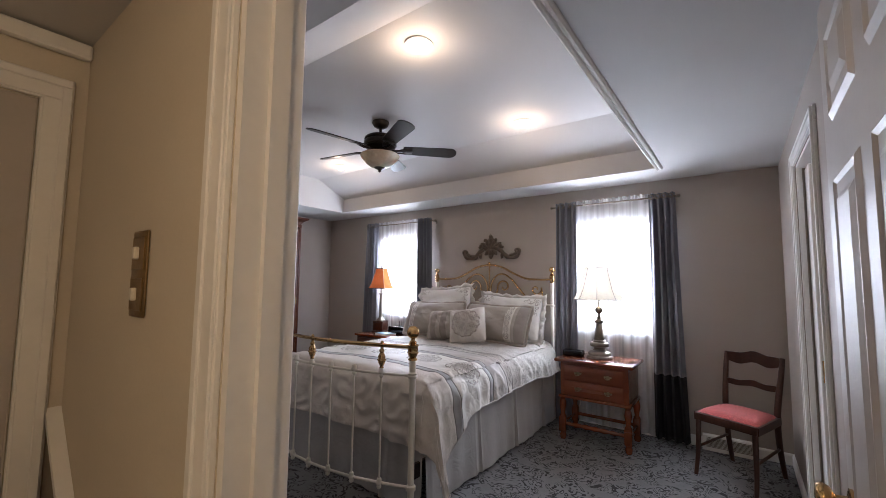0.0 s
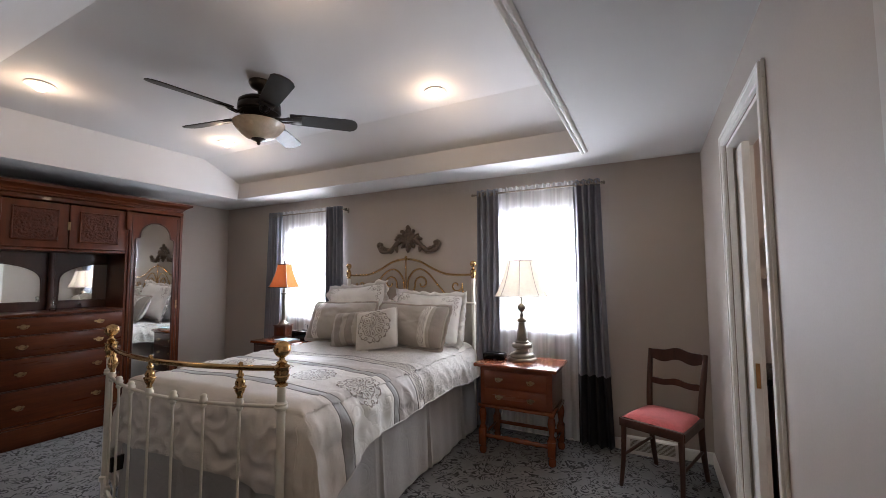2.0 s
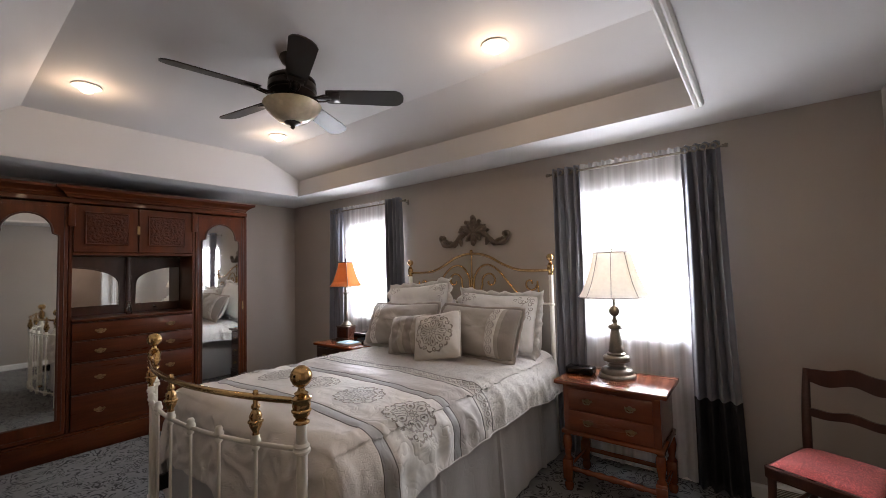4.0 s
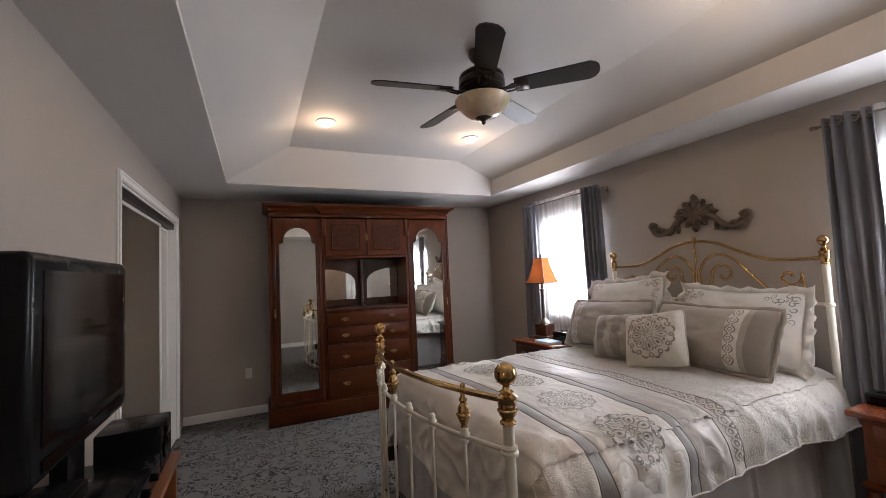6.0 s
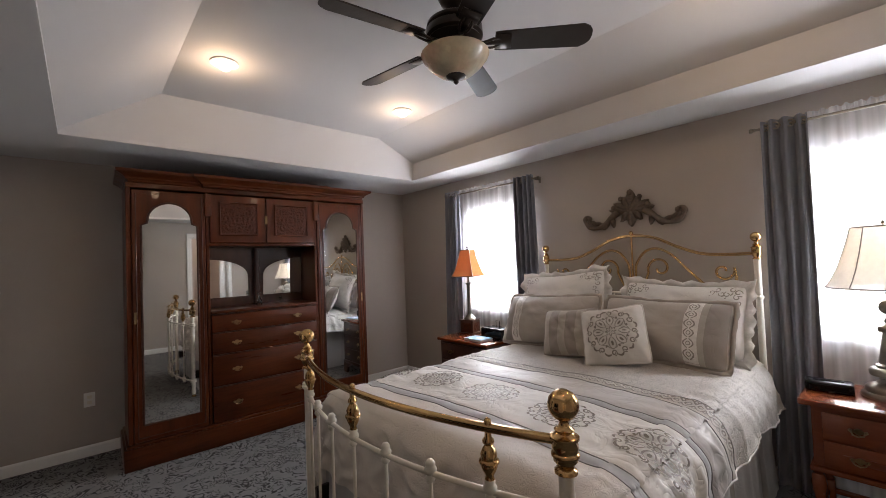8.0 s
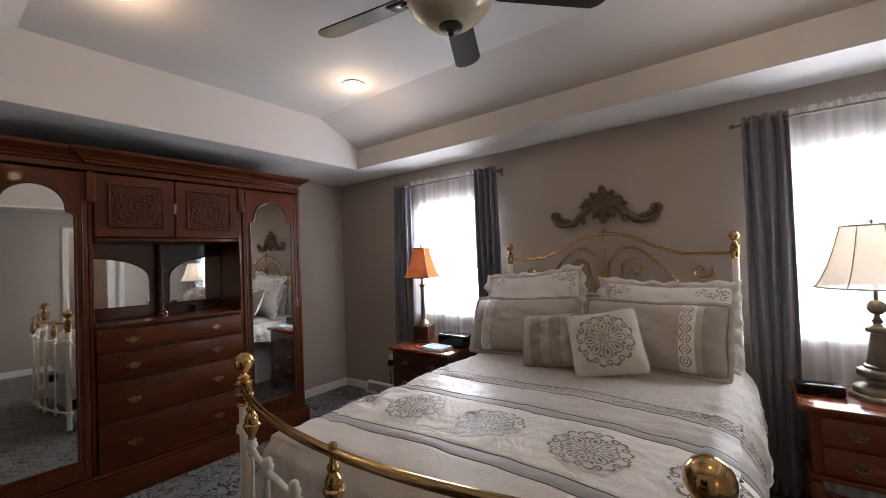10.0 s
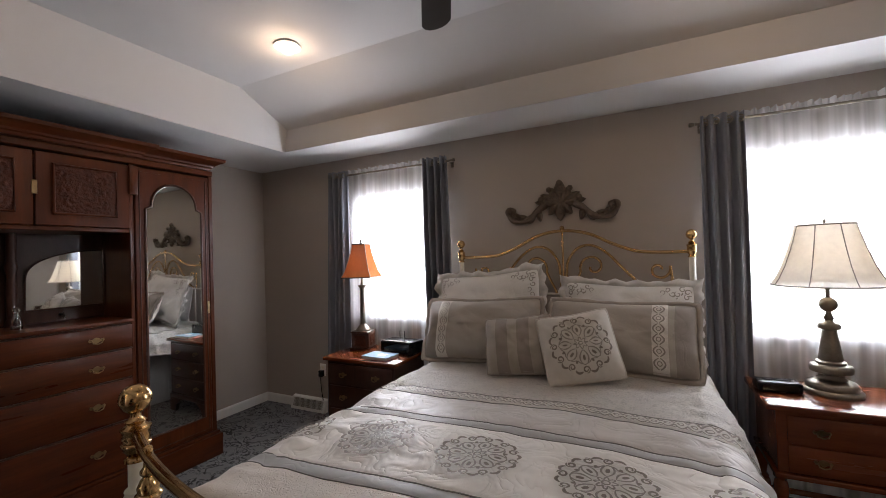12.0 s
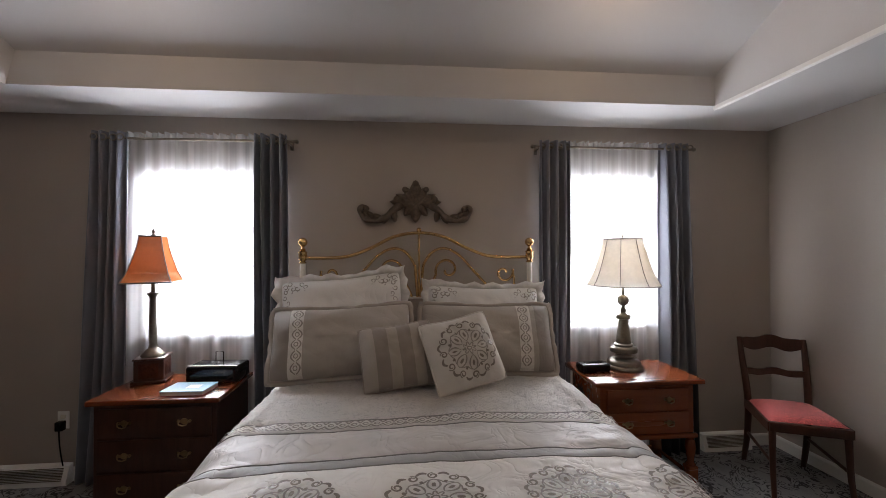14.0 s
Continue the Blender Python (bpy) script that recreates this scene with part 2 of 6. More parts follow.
def prism(pts, depth):
    """A closed outline (Vectors) pushed along the vector depth."""
    bm = bmesh.new()
    f = add_poly(bm, pts)
    r = bmesh.ops.extrude_face_region(bm, geom=[f])
    bmesh.ops.translate(bm, vec=depth, verts=[e for e in r["geom"] if isinstance(e, bmesh.types.BMVert)])
    return bm


def structure(name, bm, material, label, category="", smooth=False):
    return tagged(part(name, bm, material, None, "", smooth), label, category or name.split("_")[0], kind="structure")


# ---- the room's shell ----
LX, RX, NY, TOP = -3.14, 2.735, -3.91, 2.435
HY = NY - 0.105               # hall face of the wall with the doors
WZ0, WZ1, WHALF = 0.96, 2.045, 0.42

structure("floor", box(LX - 0.1, RX + 0.06, NY, 0.02, -0.05, 0.0), CARPET, "pale grey wall-to-wall carpet with dark scrolls", "carpet")

bm = bmesh.new()
xs = [LX - 0.15, WIN[0] - WHALF, WIN[0] + WHALF, WIN[1] - WHALF, WIN[1] + WHALF, RX + 0.15]
for i in (0, 2, 4):
    add_box(bm, xs[i], xs[i + 1], 0, 0.16, -0.05, 3.0)
for wx in WIN:
    add_box(bm, wx - WHALF, wx + WHALF, 0, 0.16, -0.05, WZ0)
    add_box(bm, wx - WHALF, wx + WHALF, 0, 0.16, WZ1, 3.0)
structure("wall_north", bm, WALL, "greige painted bedroom wall behind the bed", "wall")
structure("wall_west", box(LX - 0.15, LX, NY, 0, -0.05, 3.0), WALL, "greige painted bedroom wall behind the wardrobe", "wall")

DY0, DY1, DZ = -1.95, -1.145, 2.155        # doorway to the bathroom
bm = box(RX, RX + 0.12, DY1, 0, -0.05, 3.0)
add_box(bm, RX, RX + 0.12, NY, DY0, -0.05, 3.0)
add_box(bm, RX, RX + 0.12, DY0, DY1, DZ, 3.0)
structure("wall_east", bm, WALL, "greige painted bedroom wall with bathroom doorway", "wall")

EX0, EX1, EZ = 1.76, 2.60, 2.10          # doorway to the hall
CX0, CX1, CZ = -2.75, -0.885, 2.11        # closet opening
bm = box(LX - 0.15, CX0, HY + 0.004, NY, -0.05, 3.0)
add_box(bm, CX1, EX0, HY + 0.004, NY, -0.05, 3.0)
add_box(bm, EX1, RX + 0.12, HY + 0.004, NY, -0.05, 3.0)
add_box(bm, CX0, CX1, HY + 0.004, NY, CZ, 3.0)
add_box(bm, EX0, EX1, HY + 0.004, NY, EZ, 3.0)
structure("wall_south", bm, WALL, "greige painted bedroom wall with closet and hall doorway", "wall")

# ceiling with its raised tray
OX0, OX1, OY0, OY1 = -2.285, 1.90, -3.43, -0.478
IX0, IX1, IY0, IY1, IZ = -2.19, 1.885, -2.87, -0.98, 2.815
FZ = 2.62                                # top of the upright face over the bed
bm = bmesh.new()
a, b, c, d = (LX, NY, TOP), (RX, NY, TOP), (RX, 0, TOP), (LX, 0, TOP)
o1, o2, o3, o4 = (OX0, OY0, TOP), (OX1, OY0, TOP), (OX1, OY1, TOP), (OX0, OY1, TOP)
u1, u2 = (OX0, OY0, TOP + 0.03), (OX1, OY0, TOP + 0.03)
u3, u4 = (OX1 - 0.01, OY1 - 0.012, FZ), (OX0 + 0.055, OY1 - 0.012, FZ)
i1, i2, i3, i4 = (IX0, IY0, IZ), (IX1, IY0, IZ), (IX1, IY1, IZ), (IX0, IY1, IZ)
for f in ((a, b, o2, o1), (b, c, o3, o2), (c, d, o4, o3), (d, a, o1, o4), (o1, o2, u2, u1), (o3, o4, u4, u3),
          (u1, u2, i2, i1), (u3, u4, i4, i3), (o1, u1, i1, i4, u4, o4), (o2, o3, u3, i3, i2, u2), (i1, i2, i3, i4)):
    add_poly(bm, f)
bmesh.ops.remove_doubles(bm, verts=bm.verts, dist=0.0005)
structure("ceiling", bm, CEIL, "white tray ceiling with sloped raised centre", "ceiling")
# unseen slab added above the ceilings to block sky light
structure("roof_slab", box(LX - 0.3, 5.6, -5.9, 0.3, 3.0, 3.1), CEIL, "unseen plain slab over the rooms, keeps sky light out", "slab")

# moulding on the tray's edge by the bathroom
bm = bmesh.new()
prof = [(0.0, 0.0), (0.0, -0.030), (0.012, -0.036), (0.026, -0.030), (0.034, -0.020), (0.046, -0.026), (0.060, -0.022), (0.070, -0.010), (0.074, 0.0)]
part_m = prism([Vector((OX1 + 0.7 * x - 0.01, OY1, TOP + 0.8 * z - 0.002)) for x, z in prof], Vector((0, OY0 - OY1, 0)))
structure("ceiling_moulding", part_m, TRIM, "white moulding along the tray edge", "trim")


def baseboard(name, pts):
    (x0, y0), (x1, y1) = pts
    d = Vector((x1 - x0, y1 - y0, 0))
    nrm = Vector((-d.y, d.x, 0)).normalized()
    p = Vector((x0, y0, 0.001))
    pr = [(0, 0), (0.014, 0), (0.014, 0.072), (0.010, 0.082), (0.004, 0.088), (0, 0.088)]
    structure(name, prism([p + nrm * a + Vector((0, 0, z)) for a, z in pr], d), TRIM, "white painted baseboard", "baseboard")


baseboard("baseboard_north", ((RX, 0), (LX, 0)))
baseboard("baseboard_west", ((LX, 0), (LX, NY)))
baseboard("baseboard_east", ((RX, DY1 + 0.07), (RX, 0)))
baseboard("baseboard_east_2", ((RX, NY), (RX, DY0 - 0.07)))
baseboard("baseboard_south", ((CX1 + 0.07, NY), (EX0 - 0.07, NY)))


def casing(name, axis, at, side, a0, a1, top, width=0.07, z0=0.0):
    """Moulded frame round an opening: axis 'x' means the wall runs along x at y = at; side gives the way it faces."""
    bm = bmesh.new()
    steps = ((0.0, width, 0.012), (0.006, width * 0.72, 0.017), (width * 0.62, width - 0.006, 0.022))
    for s0, s1, t in steps:
        for lo, hi, z, zz in ((a0 - s1, a0 - s0, z0, top + s0), (a1 + s0, a1 + s1, z0, top + s0), (a0 - s1, a1 + s1, top + s0, top + s1)):
            t0, t1 = sorted((at, at + side * t))
            if axis == "x":
                add_box(bm, lo, hi, t0, t1, z, zz, 0.002)
            else:
                add_box(bm, t0, t1, lo, hi, z, zz, 0.002)
    return structure(name, bm, TRIM, "white moulded door casing", "door frame")


casing("door_frame_bath", "y", RX, -1, DY0, DY1, DZ)
casing("door_frame_hall", "x", NY, 1, EX0, EX1, EZ)
casing("door_frame_hall_outer", "x", HY - 0.012, -1, EX0, EX1, EZ, 0.066)
casing("closet_frame", "x", NY, 1, CX0, CX1, CZ, 0.06)
# jambs lining the openings
bm = box(RX + 0.004, RX + 0.12, DY0, DY0 + 0.018, 0, DZ)
add_box(bm, RX + 0.004, RX + 0.12, DY0 + 0.018, DY1, DZ - 0.018, DZ)
add_box(bm, RX + 0.004, RX + 0.03, DY1 - 0.018, DY1, 0, DZ - 0.018)
add_box(bm, RX + 0.09, RX + 0.12, DY1 - 0.018, DY1, 0, DZ - 0.018)
structure("jamb_bath", bm, TRIM, "white pocket door jamb", "door frame")
bm = box(EX0, EX0 + 0.018, HY - 0.01, NY - 0.002, 0, EZ)
add_box(bm, EX1 - 0.018, EX1, HY - 0.01, NY - 0.002, 0, EZ)
add_box(bm, EX0 + 0.018, EX1 - 0.018, HY - 0.01, NY - 0.002, EZ - 0.018, EZ)
add_box(bm, EX0 + 0.018, EX0 + 0.03, HY + 0.035, HY + 0.07, 0, EZ - 0.018)
structure("jamb_hall", bm, TRIM, "cream painted hall door jamb with stop", "door frame")

# ---- hall ----
structure("floor_hall", box(0.6, 3.0, -5.6, NY, -0.055, -0.004), CARPET, "carpeted hall floor", "carpet")
HW, HTOP = 0.79, 2.17
bm = box(HW, EX0, HY - 0.012, HY, -0.05, 2.5)
add_box(bm, EX1, 3.0, HY - 0.012, HY, -0.05, 2.5)
add_box(bm, EX0, EX1, HY - 0.012, HY, EZ, 2.5)
structure("wall_hall_north", bm, HALLWALL, "cream painted hall wall with light switch", "wall")
structure("wall_hall_west", box(HW - 0.1, HW, -5.6, HY - 0.012, -0.05, 2.5), HALLWALL, "cream hall wall with panel door", "wall")
structure("wall_hall_east", box(3.0, 3.1, -5.6, HY, -0.05, 2.5), HALLWALL, "cream hall wall", "wall")
structure("wall_hall_south", box(HW - 0.1, 3.1, -5.7, -5.6, -0.05, 2.5), HALLWALL, "cream hall wall", "wall")
structure("ceiling_hall", box(HW - 0.1, 3.1, -5.7, HY, HTOP, 2.5), CEIL, "hall ceiling", "ceiling")

# ---- bathroom behind the pocket door ----
BX = 4.3
TILE = mat("beige_wall_tile", (0.62, 0.52, 0.46), 0.3, var=0.06, scale=3, fine=40, bump=0.03)
structure("floor_bath", box(RX + 0.06, BX, -3.2, 0.02, -0.05, -0.002), TILE, "beige bathroom floor", "floor")
structure("wall_bath_east", box(BX, BX + 0.1, -3.2, 0.02, -0.05, 2.5), TILE, "beige tiled bathroom wall", "wall")
structure("wall_bath_north", box(RX + 0.12, BX, -0.55, -0.45, -0.05, 2.5), TILE, "beige tiled bathroom wall", "wall")
structure("wall_bath_south", box(RX + 0.12, BX, -3.2, -3.1, -0.05, 2.5), TILE, "beige tiled bathroom wall", "wall")
structure("ceiling_bath", box(RX + 0.12, BX + 0.1, -3.2, 0.02, 2.44, 2.5), CEIL, "bathroom ceiling", "ceiling")

# ---- windows ----
GLASS = bpy.data.materials.new("window_glass")
GLASS.use_nodes = True
_n, _l, _b = tree(GLASS)
_b.inputs["Base Color"].default_value = (0.95, 0.98, 0.97, 1)
_b.inputs["Roughness"].default_value = 0.02
_b.inputs["Transmission Weight"].default_value = 1.0
_b.inputs["IOR"].default_value = 1.45
CLEAR = GLASS


def window(name, wx):
    w = thing(name, pose(wx, 0.0, WZ0), "white double-hung window with bright daylight behind", "window", kind="structure")
    h, hw = WZ1 - WZ0, WHALF
    bm = box(-hw, -hw + 0.045, 0.04, 0.10, 0, h, 0.004)
    add_box(bm, hw - 0.045, hw, 0.04, 0.10, 0, h, 0.004)
    add_box(bm, -hw + 0.045, hw - 0.045, 0.04, 0.10, h - 0.045, h, 0.004)
    add_box(bm, -hw + 0.045, hw - 0.045, 0.04, 0.10, 0, 0.05, 0.004)
    part("window_frame", bm, TRIM, w)
    part("meeting_rail", box(-hw + 0.046, hw - 0.046, 0.045, 0.09, h * 0.5 - 0.02, h * 0.5 + 0.02, 0.004), TRIM, w)
    part("window_sill", box(-hw - 0.04, hw + 0.04, -0.045, 0.039, -0.028, -0.002, 0.006, 2), TRIM, w)
    for k in (0, 1):
        p = part("pane", box(-hw + 0.046, hw - 0.046, 0.065, 0.069, 0.052 if k == 0 else h * 0.5 + 0.022, h * 0.5 - 0.022 if k == 0 else h - 0.047), GLASS, w)
        p.visible_shadow = False
    return w


for i, wx in enumerate(WIN):
    window("window_%d" % (i + 1), wx)
tagged(part("backdrop", box(-5, 5, 1.6, 1.62, -1.5, 4.5), OUTSIDE), "bright overcast daylight outside", "backdrop", kind="structure")


# ---- curtains ----
def drape(name, x0, x1, flare0, flare1, bottom, seed, band, pleats=4):
    th = thing(name, pose((x0 + x1) / 2, -0.125, 0), "blue-grey grommet drape hanging from a metal rod" if not band else "blue-grey drape with a black bottom band", "curtain", "bedroom drapes")
    rnd = random.Random(seed)
    ph = [rnd.uniform(0, 6.28) for _ in range(4)]
    cx, top = (x0 + x1) / 2, 2.285

    def f(u, z):
        k = (top - z) / top
        a, b = x0 - cx - flare0 * k, x1 - cx + flare1 * k
        amp = 0.030 + 0.012 * math.sin(ph[0] + 3 * k)
        y = amp * math.sin(2 * math.pi * pleats * u + ph[1] + 0.5 * math.sin(2.2 * k + ph[2])) + 0.008 * math.sin(5 * k + 9 * u + ph[3])
        return Vector((a + (b - a) * u + 0.012 * math.sin(4 * k + ph[2]) * math.sin(6 * u), y, z))

    split = 0.60 if band else bottom
    for side, nm in ((0, "panel"),):
        bm = grid(56, 34, lambda u, v: f(u, top + (split - top) * v))
        ob = part("fabric_panel", bm, CURT, th)
        so = ob.modifiers.new("thick", "SOLIDIFY")
        so.thickness = 0.004
    if band:
        bm = grid(56, 10, lambda u, v: f(u, split + 0.004 + (bottom - split) * v) + Vector((0, -0.006, 0)))
        ob = part("bottom_band", bm, CURTDARK, th, "black fabric band")
        so = ob.modifiers.new("thick", "SOLIDIFY")
        so.thickness = 0.004
    for k in range(pleats):
        g = f((k + 0.5) / pleats, top - 0.04)
        bm = bmesh.new()
        pts = [(g.x + 0.02 * math.cos(t), g.y - 0.036, top - 0.042 + 0.02 * math.sin(t)) for t in [2 * math.pi * i / 14 for i in range(15)]]
        add_tube(bm, pts, 0.004, 6, False)
        part("grommet", bm, PEWTER, th)
    return th


def sheer(name, x0, x1, seed):
    th = thing(name, pose((x0 + x1) / 2, -0.070, 0), "sheer white voile curtain glowing with daylight", "sheer curtain", "sheer curtains")
    rnd = random.Random(seed)
    ph = [rnd.uniform(0, 6.28) for _ in range(6)]
    hw = (x1 - x0) / 2

    def f(u, v):
        z = 2.27 + (0.03 - 2.27) * v
        y = 0.012 * math.sin(40 * u + ph[0]) + 0.009 * math.sin(67 * u + ph[1] + 2 * v) + 0.006 * math.sin(21 * u + ph[2])
        y *= 0.5 + 0.6 * v
        return Vector((-hw + 2 * hw * u, y, z))

    part("sheer_panel", grid(120, 14, f), SHEER, th)
    bm = grid(140, 3, lambda u, v: Vector((-hw + 2 * hw * u, -0.012 + 0.012 * math.sin(150 * u + ph[3]) * (0.4 + v), 2.262 + 0.035 * v + 0.006 * math.sin(97 * u + ph[4]) * v)))
    part("ruffle", bm, SHEER, th)
    return th


def curtain_rod(x0, x1):
    th = thing("curtain_rod", pose((x0 + x1) / 2, -0.125, 2.245), "slim brushed metal curtain rod", "curtain rod", "curtain rods")
    h = (x1 - x0) / 2
    part("rod", tube([(-h, 0, 0), (h, 0, 0)], 0.008, 10), PEWTER, th)
    for s in (-1, 1):
        part("finial", lathe([(0, 0), (0.012, 0.002), (0.010, 0.01), (0.015, 0.02), (0.013, 0.032), (0, 0.036)], 12, pose(s * h, 0, 0, 0, 90 * s, 0)), PEWTER, th)
        bm = tube([(s * (h - 0.04), 0, 0), (s * (h - 0.04), 0.117, 0)], 0.006, 8)
        add_box(bm, s * (h - 0.04) - 0.012, s * (h - 0.04) + 0.012, 0.1175, 0.1245, -0.03, 0.03, 0.002)
        part("bracket", bm, PEWTER, th)


for i, (a0, a1, b0, b1, s0, s1, r0, r1) in enumerate(((-2.08, -1.88, -1.08, -0.88, -1.93, -1.02, -2.06, -0.84), (0.855, 1.07, 1.76, 1.985, 1.02, 1.80, 0.825, 1.995))):
    curtain_rod(r0, r1)
    sheer("sheer_curtain", s0, s1, 5 + i)
    drape("drape", a0, a1, 0.10 if i == 0 else 0.02, 0.0, 0.04, 11 + i, False)
    drape("drape", b0, b1, 0.0, 0.02 if i == 0 else 0.05, 0.03, 21 + i, i == 1)

# ---- doors ----
def six_panel(parent, w, h, t, front):
    """A moulded six-panel leaf along +x from the hinge, faces at y = 0 and y = t; panels on both faces."""
    part("leaf", box(0, w, 0, t, 0.008, h, 0.003), CREAM, parent)
    cols = ((0.11, w / 2 - 0.05), (w / 2 + 0.05, w - 0.11))
    rows = ((0.22, 0.80), (0.95, 1.66), (1.78, h - 0.11))
    for x0, x1 in cols:
        for z0, z1 in rows:
            for y, s in ((0, -1), (t, 1)):
                bm = bmesh.new()
                loops = []
                for inset, out in ((0, 0.0), (0.012, 0.007), (0.020, 0.002), (0.045, 0.003), (0.06, 0.009)):
                    loops.append([bm.verts.new((x, y + s * out, z)) for x, z in ((x0 + inset, z0 + inset), (x1 - inset, z0 + inset), (x1 - inset, z1 - inset), (x0 + inset, z1 - inset))])
                for a, b in zip(loops, loops[1:]):
                    for k in range(4):
                        bm.faces.new((a[k], a[(k + 1) % 4], b[(k + 1) % 4], b[k]))
                bm.faces.new(loops[-1])
                part("door_panel", bm, CREAM, parent, smooth=False)


KNOB = [(0, 0), (0.028, 0.0), (0.028, 0.006), (0.012, 0.010), (0.010, 0.028), (0.024, 0.036), (0.029, 0.048), (0.024, 0.058), (0, 0.062)]
door = thing("door_1", pose(EX1 + 0.035, NY + 0.03, 0, 0, 0, 89), "open cream six-panel door with brass knob", "door", kind="structure")
six_panel(door, 0.80, 2.08, 0.035, 1)
part("door_knob", lathe(KNOB, 16, pose(0.74, 0.035, 0.98, -90, 0, 0)), BRASS, door)
for hz in (0.25, 1.05, 1.85):
    part("hinge", box(-0.006, 0.03, 0.035, 0.039, hz - 0.045, hz + 0.045, 0.001), BRASS, door)

pdoor = thing("door_2", pose(RX + 0.043, DY1 + 0.70, 0), "white pocket door slid almost into the wall", "door", kind="structure")
bm = box(0, 0.034, -0.86, 0, 0.01, DZ - 0.03, 0.003)
part("leaf", bm, TRIM, pdoor)
part("edge_pull", box(0.008, 0.026, -0.864, -0.8602, 0.90, 1.02, 0.001), BRASS, pdoor, "brass edge pull")

# closet with mirrored sliding doors
bm = box(CX0 - 0.1, CX1 + 0.1, HY - 0.09, HY - 0.05, 0, CZ + 0.1)
structure("closet_back", bm, HALLWALL, "plain closet back", "wall")
bm = box(CX0, CX0 + 0.016, HY, NY - 0.002, 0, CZ)
add_box(bm, CX1 - 0.016, CX1, HY, NY - 0.002, 0, CZ)
add_box(bm, CX0 + 0.016, CX1 - 0.016, HY, NY - 0.002, CZ - 0.016, CZ)
structure("jamb_closet", bm, TRIM, "white closet jamb", "door frame")
track = thing("closet_track", pose(0, 0, 0), "white metal sliding door tracks", "track")
bm = bmesh.new()
for yy in (-3.925, -3.953, -3.981):
    add_box(bm, CX0 + 0.02, CX1 - 0.02, yy - 0.005, yy + 0.005, 0.0, 0.012, 0.002)
add_box(bm, CX0 + 0.02, CX1 - 0.02, -3.99, -3.918, 0, 0.004)
part("floor_track", bm, TRIM, track)
part("head_track", box(CX0 + 0.02, CX1 - 0.02, -3.99, -3.918, CZ - 0.07, CZ - 0.018, 0.003), BRONZE, track)
for x0, x1, yy in ((CX0 + 0.02, -2.20, -3.985), (-2.26, CX1 - 0.02, -3.957)):
    sd = thing("sliding_door", pose(x0, yy, 0.013), "mirrored sliding closet door with slim white frame", "closet door", "sliding closet doors")
    w, h = x1 - x0, CZ - 0.09
    part("mirror", box(0.02, w - 0.02, 0, 0.006, 0.03, h - 0.02), CLOSETMIRROR, sd, smooth=False)
    bm = box(0, 0.022, -0.008, 0.012, 0, h, 0.002)
    add_box(bm, w - 0.022, w, -0.008, 0.012, 0, h, 0.002)
    add_box(bm, 0.022, w - 0.022, -0.008, 0.012, 0, 0.032, 0.002)
    add_box(bm, 0.022, w - 0.022, -0.008, 0.012, h - 0.022, h, 0.002)
    part("door_frame", bm, TRIM, sd)

# ---- hall fittings ----
plate = thing("light_switch", pose(1.37, HY - 0.012, 1.44), "ornate aged brass double switch plate", "light switch")
part("plate", box(-0.045, 0.045, -0.006, -0.0005, -0.095, 0.095, 0.004, 2), AGEBRASS, plate)
for zz in (-0.045, 0.045):
    part("toggle", box(-0.008, 0.008, -0.018, -0.0062, zz - 0.014, zz + 0.014, 0.003), IVORY, plate)
    part("plate_relief", box(-0.036, 0.036, -0.0085, -0.0062, zz - 0.036, zz + 0.036, 0.002), AGEBRASS, plate)
casing("hall_door_frame", "y", HW, 1, -4.95, -4.135, 1.96, 0.075)
hd = thing("door_3", pose(HW, -4.95, 0, 0, 0, 90), "closed cream hall door", "door", kind="structure")
six_panel(hd, 0.812, 1.955, -0.004, 1)
LEDGE = mat("dark_ledge_paint", (0.16, 0.13, 0.10), 0.5, var=0.12)
led = thing("stair_skirt", pose(HW, HY - 0.012, 0), "dark sloped panel with white cap in the hall", "stair trim")
SLOPE = [(0.001, -0.003), (0.30, -0.003), (0.30, 0.74), (0.001, 1.02)]
part("front_panel", prism([Vector((x, -0.03, z)) for x, z in SLOPE], Vector((0, 0.029, 0))), LEDGE, led, smooth=False)
part("cap", prism([Vector((x, -0.036, z)) for x, z in ((0.001, 1.022), (0.302, 0.742), (0.32, 0.742), (0.32, 0.752), (0.001, 1.048))], Vector((0, 0.035, 0))), TRIM, led, smooth=False)
# made-up fixture for the hall lamp, never in view
hl = thing("added_hall_light", pose(2.45, -4.95, HTOP), "unseen hall ceiling light, added to hold the warm hall lamp", "ceiling light")
part("shade", lathe([(0, -0.30), (0.03, -0.298), (0.05, -0.30), (0.05, -0.302), (0.0, -0.304)], 16), IVORY, hl)
part("stem", tube([(0, 0, 0), (0, 0, -0.06)], 0.05, 14), AGEBRASS, hl)
part("wire_arm", tube([(0, 0, -0.06), (0.05, 0, -0.15), (0.048, 0, -0.30)], 0.004, 6), AGEBRASS, hl)
structure("hall_crown", box(HW + 0.0005, HW + 0.035, -5.6, HY - 0.013, 2.11, 2.160, 0.01, 2), TRIM, "cream hall crown moulding", "trim")

